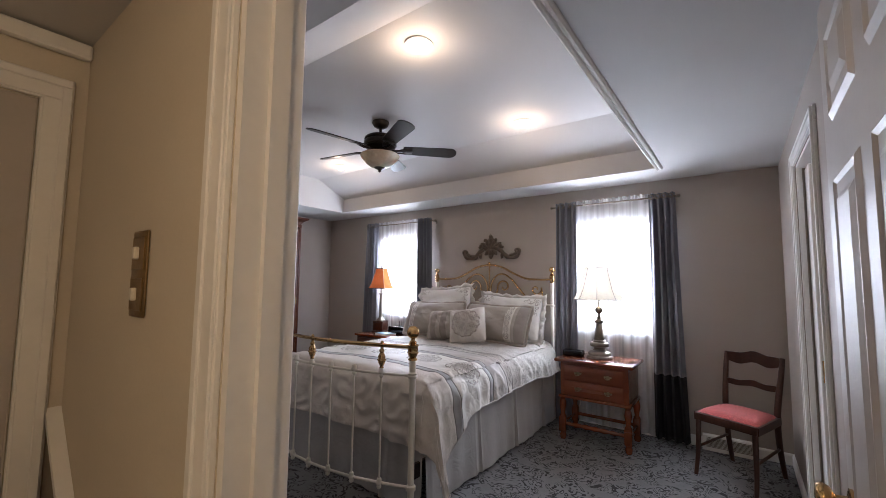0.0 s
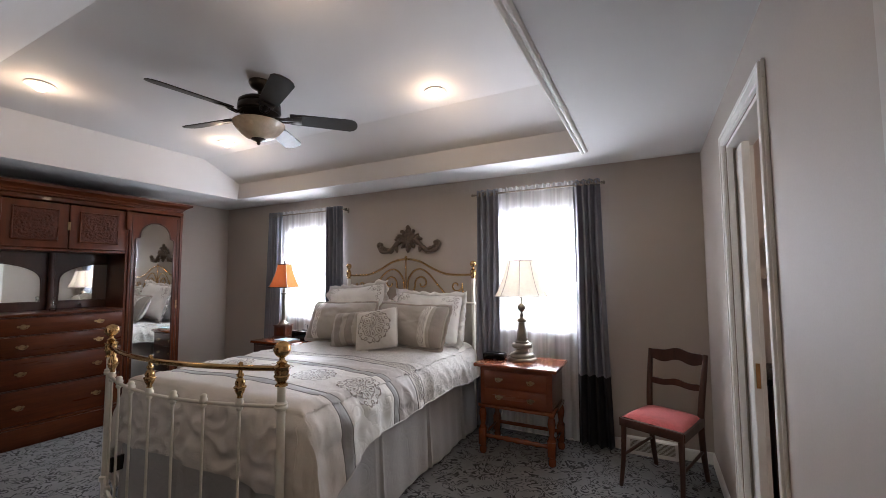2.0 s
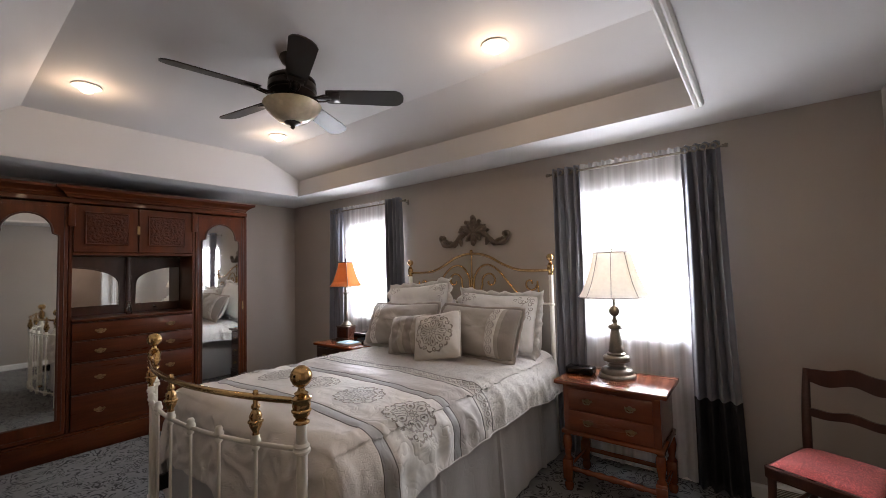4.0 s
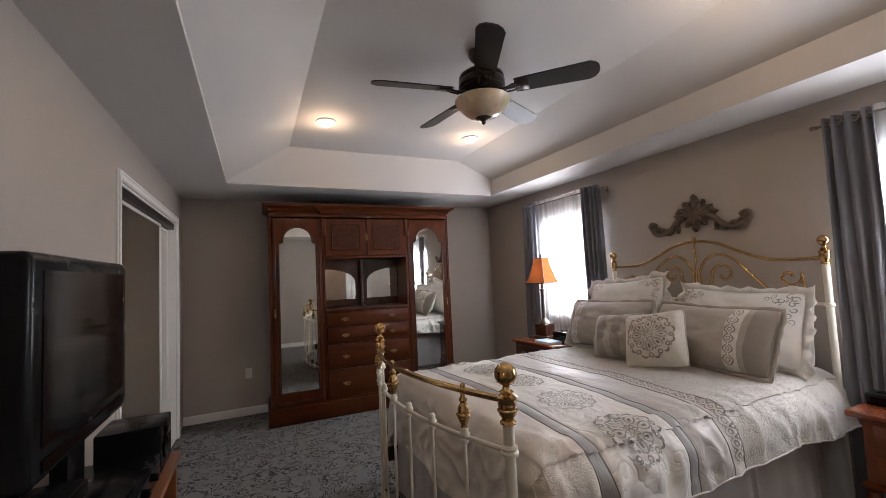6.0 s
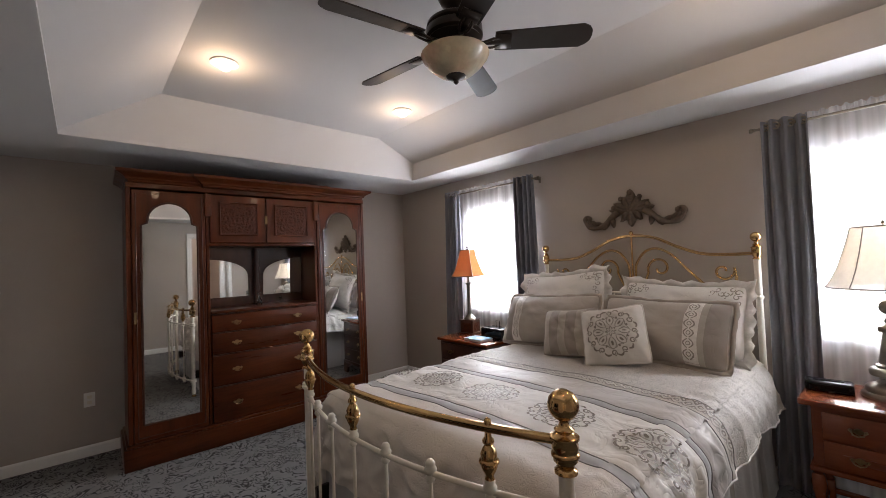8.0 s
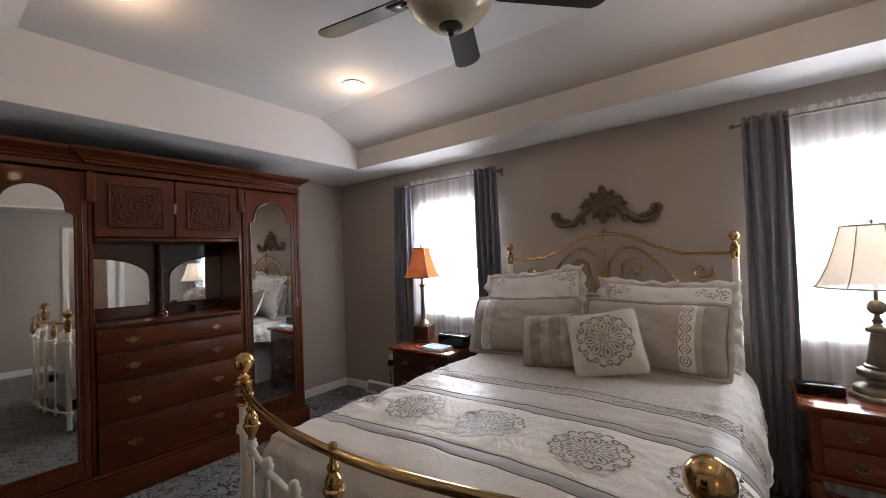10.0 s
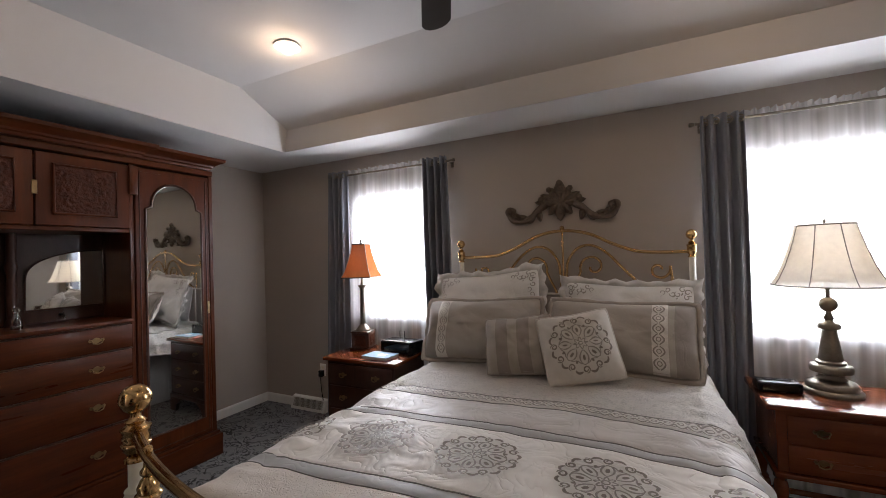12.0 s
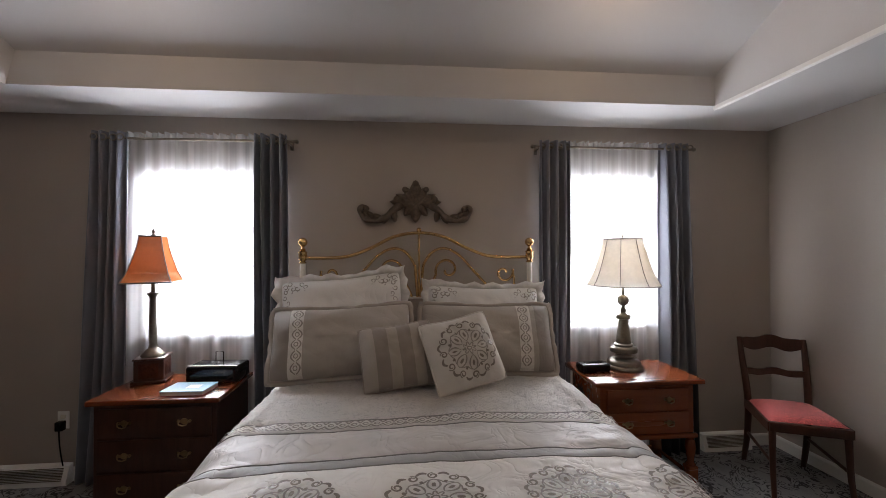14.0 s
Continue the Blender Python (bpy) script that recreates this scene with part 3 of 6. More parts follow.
# ---- bathroom glimpsed through the pocket door ----
van = thing("bathroom_vanity", pose(3.25, -0.8, 0), "dark wood vanity with black counter and basin", "vanity")
part("cabinet", box(-0.35, 0.45, -0.24, 0.24, 0.0, 0.86, 0.004), DARKWOOD, van)
part("counter", box(-0.37, 0.47, -0.26, 0.245, 0.862, 0.895, 0.005, 2), BLACK, van)
for dx in (-0.30, 0.06):
    part("cabinet_door", box(dx, dx + 0.32, -0.256, -0.2405, 0.10, 0.80, 0.004), DARKWOOD, van)
part("basin", lathe([(0.10, 0.895), (0.19, 0.95), (0.195, 0.96), (0.18, 0.955), (0.09, 0.91), (0, 0.905)], 20, pose(-0.10, -0.02, 0)), BLACK, van)
part("faucet", tube([(-0.2, 0.12, 0.896), (-0.2, 0.12, 1.05), (-0.19, 0.07, 1.09), (-0.18, 0.0, 1.085), (-0.18, -0.02, 1.06)], 0.012, 10), CHROME, van)
mir = thing("round_mirror", pose(3.09, -0.552, 1.62), "round chrome shaving mirror on a wall arm", "mirror")
part("rim", lathe([(0.10, -0.012), (0.112, -0.006), (0.112, 0.006), (0.10, 0.010)], 28, pose(0, -0.06, 0, 90, 0, 0)), CHROME, mir)
part("mirror_disc", lathe([(0, 0.006), (0.1, 0.006), (0.1, -0.004), (0, -0.004)], 28, pose(0, -0.06, 0, 90, 0, 0)), MIRROR, mir)
part("arm", tube([(0, -0.05, -0.11), (0, -0.02, -0.13), (0, 0, -0.13)], 0.006, 8), CHROME, mir)
gs = thing("glass_shelf", pose(3.09, -0.552, 1.42), "small chrome bathroom shelf", "shelf")
part("shelf_plate", box(-0.12, 0.12, -0.11, -0.002, 0, 0.008, 0.002), CHROME, gs)
part("rail", tube([(-0.12, -0.11, 0.03), (0.12, -0.11, 0.03)], 0.004, 8), CHROME, gs)
# unseen fixture added above the bathroom fill lamp
bl = thing("added_bathroom_light", pose(3.7, -2.0, 2.44), "round white bathroom ceiling light, unseen, added for the fill lamp", "ceiling light")
part("base", lathe([(0, 0), (0.09, 0), (0.09, -0.03), (0, -0.035)], 20), TRIM, bl)

# ---- ceiling lights ----
BULBGLASS = glow("lit_bulb", (1.0, 0.86, 0.66), 5.0)
for k, (bx, by) in enumerate(BULBS):
    cl = thing("recessed_light", pose(bx, by, IZ), "lit recessed ceiling light with white trim ring", "ceiling light", "recessed lights")
    part("trim_ring", lathe([(0.055, -0.001), (0.080, -0.001), (0.083, -0.005), (0.082, -0.010), (0.060, -0.012), (0.055, -0.006)], 26), TRIM, cl)
    part("bulb_face", lathe([(0, -0.052), (0.016, -0.050), (0.031, -0.042), (0.041, -0.028), (0.046, -0.012), (0.047, -0.004)], 24), BULBGLASS, cl)

# ---- ceiling fan ----
fan = thing("ceiling_fan", pose(-0.035, -1.93, IZ), "dark bronze five-blade ceiling fan with amber glass bowl", "ceiling fan")
part("canopy", lathe([(0, -0.001), (0.072, -0.001), (0.075, -0.015), (0.06, -0.045), (0.03, -0.062), (0.016, -0.066)], 24), BRONZE, fan)
part("downrod", tube([(0, 0, -0.06), (0, 0, -0.13)], 0.013, 12), BRONZE, fan)
part("motor_housing", lathe([(0, -0.115), (0.03, -0.118), (0.05, -0.125), (0.115, -0.135), (0.135, -0.150), (0.138, -0.165), (0.128, -0.172), (0.140, -0.180), (0.142, -0.215), (0.128, -0.224), (0.132, -0.232), (0.11, -0.250), (0.06, -0.268), (0, -0.268)], 32), BRONZE, fan)
part("switch_housing", lathe([(0.06, -0.262), (0.075, -0.275), (0.07, -0.290), (0.16, -0.296), (0.16, -0.302), (0, -0.302)], 28), BRONZE, fan)
BOWL = mat("amber_alabaster_glass", (0.54, 0.46, 0.34), 0.25, var=0.25, scale=9, fine=30, bump=0.05, coat=0.4)
_n, _l, _b = tree(BOWL)
_b.inputs["Subsurface Weight"].default_value = 0.3
part("glass_bowl", lathe([(0.165, -0.298), (0.170, -0.304), (0.160, -0.325), (0.130, -0.362), (0.090, -0.395), (0.045, -0.412), (0, -0.416)], 32), BOWL, fan, "amber alabaster glass bowl")
part("finial", lathe([(0.05, -0.410), (0.045, -0.416), (0.02, -0.424), (0.012, -0.432), (0.014, -0.440), (0.006, -0.450), (0, -0.452)], 16), BRONZE, fan)
for k in range(5):
    a = 45 + 72 * k
    R = pose(0, 0, -0.245, 0, 0, a) @ pose(0, 0, 0, -15, 0, 0)
    n = 14
    outl = [(0.20, -0.055)] + [(0.22 + 0.40 * t / n, -0.058 - 0.012 * t / n) for t in range(n + 1)] + [(0.650, -0.055), (0.668, -0.030), (0.672, 0.0), (0.668, 0.030), (0.650, 0.055)] + [(0.62 - 0.40 * t / n, 0.070 - 0.012 * t / n) for t in range(n + 1)] + [(0.20, 0.055)]
    bm = prism([Vector((x, y, -0.004)) for x, y in outl], Vector((0, 0, 0.007)))
    bmesh.ops.transform(bm, matrix=R, verts=bm.verts)
    bl_ = part("blade", bm, BLADE, fan)
    bm = box(0.10, 0.23, -0.014, 0.014, -0.012, -0.005, 0.003)
    add_box(bm, 0.20, 0.28, -0.045, 0.045, -0.010, -0.005, 0.002)
    add_tube(bm, [(0.11, 0, -0.006), (0.15, 0.02, -0.02), (0.19, 0.028, -0.012), (0.22, 0.02, -0.006)], 0.006, 6)
    add_tube(bm, [(0.11, 0, -0.006), (0.15, -0.02, -0.02), (0.19, -0.028, -0.012), (0.22, -0.02, -0.006)], 0.006, 6)
    bmesh.ops.transform(bm, matrix=R, verts=bm.verts)
    part("blade_iron", bm, BRONZE, fan)

# ---- bed ----
ZT = 0.805
QUILT_A = (0.60, 0.55, 0.49)


def quilted(name, color, scale=16.0, strength=0.7, rough=0.55, sheen=0.25, lines=5.0, tint=0.82):
    """A cloth with an all-over stitched vermicelli relief."""
    m = mat(name, color, rough, var=0.07, scale=5, fine=300, bump=0.0, sheen=sheen)
    n, l, b = tree(m)
    co = n.new("ShaderNodeTexCoord")
    ns = n.new("ShaderNodeTexNoise")
    ns.inputs["Scale"].default_value, ns.inputs["Detail"].default_value, ns.inputs["Distortion"].default_value = scale, 0.3, 1.6
    l.new(co.outputs["Object"], ns.inputs["Vector"])
    mul = n.new("ShaderNodeMath")
    mul.operation = "MULTIPLY"
    mul.inputs[1].default_value = lines
    l.new(ns.outputs[0], mul.inputs[0])
    pp = n.new("ShaderNodeMath")
    pp.operation = "PINGPONG"
    pp.inputs[1].default_value = 0.5
    l.new(mul.outputs[0], pp.inputs[0])
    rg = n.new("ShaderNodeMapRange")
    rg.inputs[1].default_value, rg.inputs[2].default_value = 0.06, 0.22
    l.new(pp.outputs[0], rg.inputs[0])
    bp = n.new("ShaderNodeBump")
    bp.inputs["Strength"].default_value, bp.inputs["Distance"].default_value = strength, 0.006
    l.new(rg.outputs[0], bp.inputs["Height"])
    l.new(bp.outputs[0], b.inputs["Normal"])
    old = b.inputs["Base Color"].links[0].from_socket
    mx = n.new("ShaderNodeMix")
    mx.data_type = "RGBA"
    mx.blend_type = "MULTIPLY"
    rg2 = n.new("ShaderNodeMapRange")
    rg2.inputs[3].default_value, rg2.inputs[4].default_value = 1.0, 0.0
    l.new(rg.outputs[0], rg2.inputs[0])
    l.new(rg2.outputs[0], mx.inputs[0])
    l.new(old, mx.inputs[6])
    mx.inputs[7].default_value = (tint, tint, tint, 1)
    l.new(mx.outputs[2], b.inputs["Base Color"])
    return m


QUILT = quilted("quilted_taupe_cloth", (0.64, 0.58, 0.515), 34, 0.42, 0.55, 0.25, 5, 0.95)
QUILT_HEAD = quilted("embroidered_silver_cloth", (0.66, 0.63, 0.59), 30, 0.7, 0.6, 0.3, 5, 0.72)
PANEL = mat("ivory_satin", (0.77, 0.745, 0.70), 0.58, var=0.05, scale=5, fine=420, bump=0.12, sheen=0.2, stretch=(1, 1, 1), dist=0.001)
PLAIN = mat("taupe_satin", (0.53, 0.50, 0.47), 0.45, var=0.05, scale=5, fine=420, bump=0.12, sheen=0.2, dist=0.001)
SATIN = mat("silver_grey_satin", (0.36, 0.358, 0.355), 0.55, var=0.06, scale=6, fine=420, bump=0.1, sheen=0.2, dist=0.001)
SKIRT = mat("grey_bed_skirt_cloth", (0.42, 0.405, 0.39), 0.7, var=0.07, scale=4, fine=320, bump=0.2, sheen=0.2, dist=0.001)
THREAD = mat("taupe_embroidery_thread", (0.215, 0.185, 0.155), 0.5, var=0.2, scale=40, fine=500, bump=0.4, dist=0.001)
THREADLT = mat("pale_embroidery_thread", (0.42, 0.375, 0.33), 0.5, var=0.15, scale=40, fine=500, bump=0.4, dist=0.001)
THREADMID = mat("grey_embroidery_thread", (0.29, 0.262, 0.235), 0.5, var=0.2, scale=40, fine=500, bump=0.4, dist=0.001)
SEAM = mat("grey_seam_cord", (0.26, 0.25, 0.24), 0.6, var=0.15, scale=40, fine=300, bump=0.2, dist=0.001)
FLANGE = mat("pale_grey_ruffle", (0.69, 0.67, 0.64), 0.6, var=0.12, scale=30, fine=400, bump=0.4, dist=0.002)
LACE = mat("ivory_lace", (0.72, 0.69, 0.645), 0.6, var=0.12, scale=60, fine=400, bump=0.5, dist=0.002)
LINEN = mat("taupe_linen", (0.405, 0.362, 0.318), 0.65, var=0.07, scale=7, fine=380, bump=0.3, sheen=0.2, dist=0.001)
LINENDK = mat("brown_taupe_linen", (0.28, 0.245, 0.215), 0.6, var=0.07, scale=7, fine=380, bump=0.3, sheen=0.2, dist=0.001)
WHITEC = mat("white_cotton", (0.76, 0.745, 0.72), 0.65, var=0.04, scale=6, fine=380, bump=0.25, sheen=0.2, dist=0.001)
MATTRESS = mat("white_mattress_ticking", (0.72, 0.70, 0.67), 0.75, var=0.06)

CREAMC = mat("cream_cotton", (0.63, 0.595, 0.545), 0.65, var=0.05, scale=7, fine=380, bump=0.3, sheen=0.2, dist=0.001)
for _m, _s in ((PANEL, 0.8), (PLAIN, 0.7), (SATIN, 0.45), (QUILT, 0.25), (QUILT_HEAD, 0.35), (LINEN, 0.3), (LINENDK, 0.3), (WHITEC, 0.3), (CREAMC, 0.25), (SKIRT, 0.3)):
    wrinkled(_m, 7.0, _s, 0.010)

bed = thing("bed", pose(0, 0, 0), "antique ivory iron and brass queen bed, made up", "bed")
HX = 0.786
part("mattress", box(-0.765, 0.765, -2.27, -0.14, 0.36, 0.775, 0.05, 3), MATTRESS, bed)
part("box_spring", box(-0.76, 0.76, -2.28, -0.14, 0.20, 0.359, 0.02, 2), MATTRESS, bed)
for s in (-1, 1):
    part("side_rail", box(s * 0.768 - 0.012, s * 0.768 + 0.012, -2.39, -0.11, 0.21, 0.30, 0.003), BRONZE, bed)


def smooth_path(pts, n=8):
    """Catmull-Rom through the points."""
    P = [Vector(p) for p in pts]
    out = []
    for i in range(len(P) - 1):
        a, b, c, d = P[max(i - 1, 0)], P[i], P[i + 1], P[min(i + 2, len(P) - 1)]
        for k in range(n):
            t = k / n
            out.append(0.5 * ((2 * b) + (c - a) * t + (2 * a - 5 * b + 4 * c - d) * t * t + (3 * b - a - 3 * c + d) * t ** 3))
    out.append(P[-1])
    return out


def spiral(cx, cz, r0, r1, a0, a1, y, n=34):
    return [(cx + (r0 + (r1 - r0) * i / n) * math.cos(radians(a0 + (a1 - a0) * i / n)), y, cz + (r0 + (r1 - r0) * i / n) * math.sin(radians(a0 + (a1 - a0) * i / n))) for i in range(n + 1)]


HBY, FBY, BOW = -0.095, -2.41, 0.165
BALL = [(0, -0.04), (0.018, -0.036), (0.030, -0.026), (0.039, -0.010), (0.040, 0.002), (0.036, 0.018), (0.026, 0.031), (0.012, 0.039), (0, 0.040)]
URN = [(0.021, 0), (0.029, 0.003), (0.029, 0.010), (0.020, 0.016), (0.024, 0.026), (0.031, 0.034), (0.031, 0.042), (0.036, 0.046), (0.036, 0.052), (0.031, 0.055), (0.034, 0.070), (0.032, 0.085), (0.037, 0.089), (0.037, 0.095), (0.029, 0.098), (0.021, 0.106), (0.026, 0.112), (0.014, 0.121), (0.012, 0.134), (0.018, 0.140)]
for s in (-1, 1):
    # head posts
    part("head_post", tube([(s * HX, HBY, 0.02), (s * HX, HBY, 1.43)], 0.019, 14), IVORY, bed)
    part("head_post_collar", lathe([(0.019, 0), (0.026, 0.006), (0.026, 0.018), (0.019, 0.026)], 16, pose(s * HX, HBY, 1.17)), IVORY, bed)
    part("head_post_urn", lathe([(r * 0.82, z * 0.85) for r, z in URN], 18, pose(s * HX, HBY, 1.425)), BRASS, bed)
    part("head_ball", lathe([(r * 0.78, z * 0.78) for r, z in BALL], 20, pose(s * HX, HBY, 1.570)), BRASS, bed)
    part("caster", lathe([(0, 0), (0.02, 0.0), (0.024, 0.012), (0.016, 0.022), (0.019, 0.03)], 12, pose(s * HX, HBY, 0)), BRASS, bed)
    # foot posts
    part("foot_post", tube([(s * HX, FBY, 0.03), (s * HX, FBY, 0.945)], 0.020, 14), IVORY, bed)
    part("foot_post_collar", lathe([(0.020, 0), (0.030, 0.006), (0.032, 0.016), (0.027, 0.024), (0.030, 0.032), (0.020, 0.042)], 16, pose(s * HX, FBY, 0.83)), IVORY, bed)
    part("foot_post_lower_collar", lathe([(0.020, 0), (0.030, 0.006), (0.030, 0.030), (0.020, 0.038)], 16, pose(s * HX, FBY, 0.165)), IVORY, bed)
    part("foot_post_urn", lathe(URN, 20, pose(s * HX, FBY, 0.94)), BRASS, bed)
    part("foot_ball", lathe(BALL, 24, pose(s * HX, FBY, 1.112)), BRASS, bed)
    part("foot_caster", lathe([(0, 0), (0.022, 0.0), (0.026, 0.012), (0.016, 0.022), (0.020, 0.03)], 12, pose(s * HX, FBY, 0)), BRASS, bed)


def bow(u):
    """The footboard's curve in plan, u from -1 to 1."""
    return Vector((u * HX, FBY - BOW * (1 - u * u), 0))


part("foot_top_rail", tube([bow(u / 20) + Vector((0, 0, 1.022)) for u in range(-20, 21)], 0.013, 12), BRASS, bed)
part("foot_middle_rail", tube([bow(u / 20) + Vector((0, 0, 0.848)) for u in range(-20, 21)], 0.009, 10), IVORY, bed)
part("foot_lower_rail", tube([bow(u / 20) + Vector((0, 0, 0.185)) for u in range(-20, 21)], 0.009, 10), IVORY, bed)
CAST = [(0.005, -0.034), (0.013, -0.028), (0.016, -0.018), (0.012, -0.010), (0.019, -0.002), (0.020, 0.008), (0.014, 0.016), (0.016, 0.024), (0.010, 0.034), (0, 0.036)]
FINIAL = [(0.009, 0), (0.014, 0.004), (0.011, 0.014), (0.018, 0.026), (0.024, 0.040), (0.023, 0.046), (0.029, 0.050), (0.029, 0.056), (0.022, 0.060), (0.024, 0.074), (0.018, 0.088), (0.011, 0.098), (0.017, 0.105), (0.017, 0.112), (0.010, 0.120), (0.009, 0.150), (0.011, 0.160), (0.009, 0.168), (0, 0.173)]
for k in range(1, 8):
    p = bow(-1 + k / 4)
    part("foot_spindle", tube([p + Vector((0, 0, 0.185)), p + Vector((0, 0, 0.848))], 0.0065, 8), IVORY, bed)
    part("spindle_casting", lathe(CAST, 12, pose(p.x, p.y, 0.853)), IVORY, bed)
    part("spindle_casting", lathe(CAST, 12, pose(p.x, p.y, 0.180)), IVORY, bed)
    if k in (1, 4, 7):
        part("rail_finial", lathe(FINIAL, 16, pose(p.x, p.y, 0.878)), BRASS, bed)

# headboard bows and scrolls
top = [(-HX, HBY, 1.465), (-0.64, HBY, 1.463), (-0.48, HBY, 1.475), (-0.33, HBY, 1.53), (-0.17, HBY, 1.608), (0, HBY, 1.635)]
part("head_top_rail", tube(smooth_path(top + [(-x, y, z) for x, y, z in top[-2::-1]]), 0.011, 10), BRASS, bed)
part("head_cross_rail", tube([(-HX, HBY, 1.185), (HX, HBY, 1.185)], 0.009, 10), IVORY, bed)
part("head_lower_rail", tube([(-HX, HBY, 0.62), (HX, HBY, 0.62)], 0.009, 10), IVORY, bed)
part("head_centre_bar", tube([(0, HBY, 1.18), (0, HBY, 1.655)], 0.007, 8), BRASS, bed)
part("head_centre_knob", lathe([(r * 0.4, z * 0.4) for r, z in BALL], 14, pose(0, HBY, 1.655)), BRASS, bed)
for s in (-1, 1):
    part("head_arch_scroll", tube(smooth_path([(s * 0.012, HBY, 1.19), (s * 0.022, HBY, 1.33), (s * 0.035, HBY, 1.42), (s * 0.10, HBY, 1.505), (s * 0.19, HBY, 1.525), (s * 0.29, HBY, 1.47), (s * 0.39, HBY, 1.36), (s * 0.50, HBY, 1.25), (s * 0.62, HBY, 1.19)]), 0.009, 8), BRASS, bed)
    sp = spiral(0.20, 1.375, 0.018, 0.088, 180, 560, HBY) + [(0.10, HBY, 1.30), (0.06, HBY, 1.22), (0.05, HBY, 1.19)]
    part("head_inner_scroll", tube([(s * x, y, z) for x, y, z in sp], 0.0085, 8), BRASS, bed)
    sp = spiral(0.60, 1.352, 0.014, 0.068, 0, 380, HBY) + [(0.672, HBY, 1.30), (0.670, HBY, 1.19)]
    part("head_outer_scroll", tube([(s * x, y, z) for x, y, z in sp], 0.008, 8), BRASS, bed)
    for k in range(1, 5):
        part("head_spindle", tube([(s * (k * 0.16), HBY, 0.62), (s * (k * 0.16), HBY, 1.185)], 0.006, 8), IVORY, bed)

# bed skirt: pleated cloth on three sides
skirt = thing("bed_skirt", pose(0, 0, 0), "gathered grey bed skirt hanging to the carpet", "bed skirt")


def skirt_panel(a, b, seed, nrm):
    a, b, nrm = Vector(a), Vector(b), Vector(nrm)
    L = (b - a).length

    def f(u, v):
        d = u * L
        w = 0.0035 * math.sin(d * 34 + 2 * math.sin(d * 3 + seed)) * (0.25 + v) + 0.010 * math.sin(d * 9 + seed) * v
        pleat = min(abs((d + 0.3 * seed) % 0.62 - 0.31), 0.05) / 0.05
        w += 0.016 * (1 - pleat) * (0.3 + v) * (1 if (d * 10) % 1 > 0.5 else -0.6)
        p = a.lerp(b, u) + nrm * (w + 0.03 * v)
        return Vector((p.x, p.y, 0.60 + (0.015 - 0.60) * v))

    part("skirt_panel", grid(int(L * 90), 8, f), SKIRT, skirt)


skirt_panel((0.795, -2.30, 0), (0.795, -0.15, 0), 1, (1, 0, 0))
skirt_panel((-0.795, -0.15, 0), (-0.795, -2.30, 0), 2, (-1, 0, 0))
skirt_panel((-0.795, -2.305, 0), (0.795, -2.305, 0), 3, (0, -1, 0))

# comforter made of joined panels
comf = thing("comforter", pose(0, 0, 0), "silver and taupe embroidered satin comforter spread over the bed", "comforter")


def fall(a, r, flare=0.12):
    if a <= 0:
        return 0.0, 0.0
    if a < r * math.pi / 2:
        t = a / r
        return r * math.sin(t), r * (1 - math.cos(t))
    q = a - r * math.pi / 2
    return r + flare * q, r + q


FLAT, HEAD, FOOT = 0.70, 0.14, 2.225


def cover(s, t):
    """Point of the comforter: s across from the middle, t down from the wall."""
    sg = 1 if s >= 0 else -1
    ox, dx = fall(abs(s) - FLAT, 0.19, 0.30)
    oy, dy = fall(t - FOOT, 0.10)
    x, y = sg * (min(abs(s), FLAT) + ox), -(min(t, FOOT) + oy)
    z = ZT - dx - dy
    if dx > 0 and dy > 0:
        pull = min(dx, dy)
        x += sg * 0.20 * pull
        y -= 0.02 * pull
        z += 0.55 * pull
    nz = noise.noise(Vector((s * 3.1, t * 3.7, 0.3))) * 0.012 + noise.noise(Vector((s * 9, t * 7, 4.1))) * 0.005
    nz += 0.006 * math.sin(s * 4 + 1) - 0.014 * (abs(s) / FLAT) ** 4 * (1 if abs(s) < FLAT else 0.5)
    if dx > 0.03:
        x += sg * (0.012 * math.sin(t * 12 + 3 * math.sin(t * 2.3)) * min(1, dx / 0.2) + nz)
    if dy > 0.03:
        y += -0.015 * math.sin(s * 11 + 1) * min(1, dy / 0.2) - nz
    edge = min(1.0, max(0.0, (abs(s) - FLAT + 0.16) / 0.22))
    fold = 1 - abs(noise.noise(Vector((s * 3.0, t * 8.0, 7.7)))) * 2.2
    fold2 = 1 - abs(noise.noise(Vector((s * 8.0 + t * 5, t * 9.0 - s * 4, 2.2)))) * 2.4
    crease = (0.014 * fold + 0.006 * fold2) * edge + 0.0018 * fold2 + 0.0010 * (1 - abs(noise.noise(Vector((s * 1.6, t * 13.0, 1.1)))) * 2.5)
    if dx > 0.05:
        return Vector((x + sg * crease, y, z + nz))
    if dy > 0.05:
        return Vector((x, y - 0.7 * crease - 0.012 * fold2, z + nz))
    return Vector((x, y, z + nz + crease * (1 - 0.3 * edge)))


def side_len(t, sg):
    """How far the comforter hangs over each side."""
    base = 0.345 + 0.015 * math.sin(t * 5)
    return FLAT + base + 0.30 * max(0, min(1, (t - 1.75) / 0.55)) ** 1.5


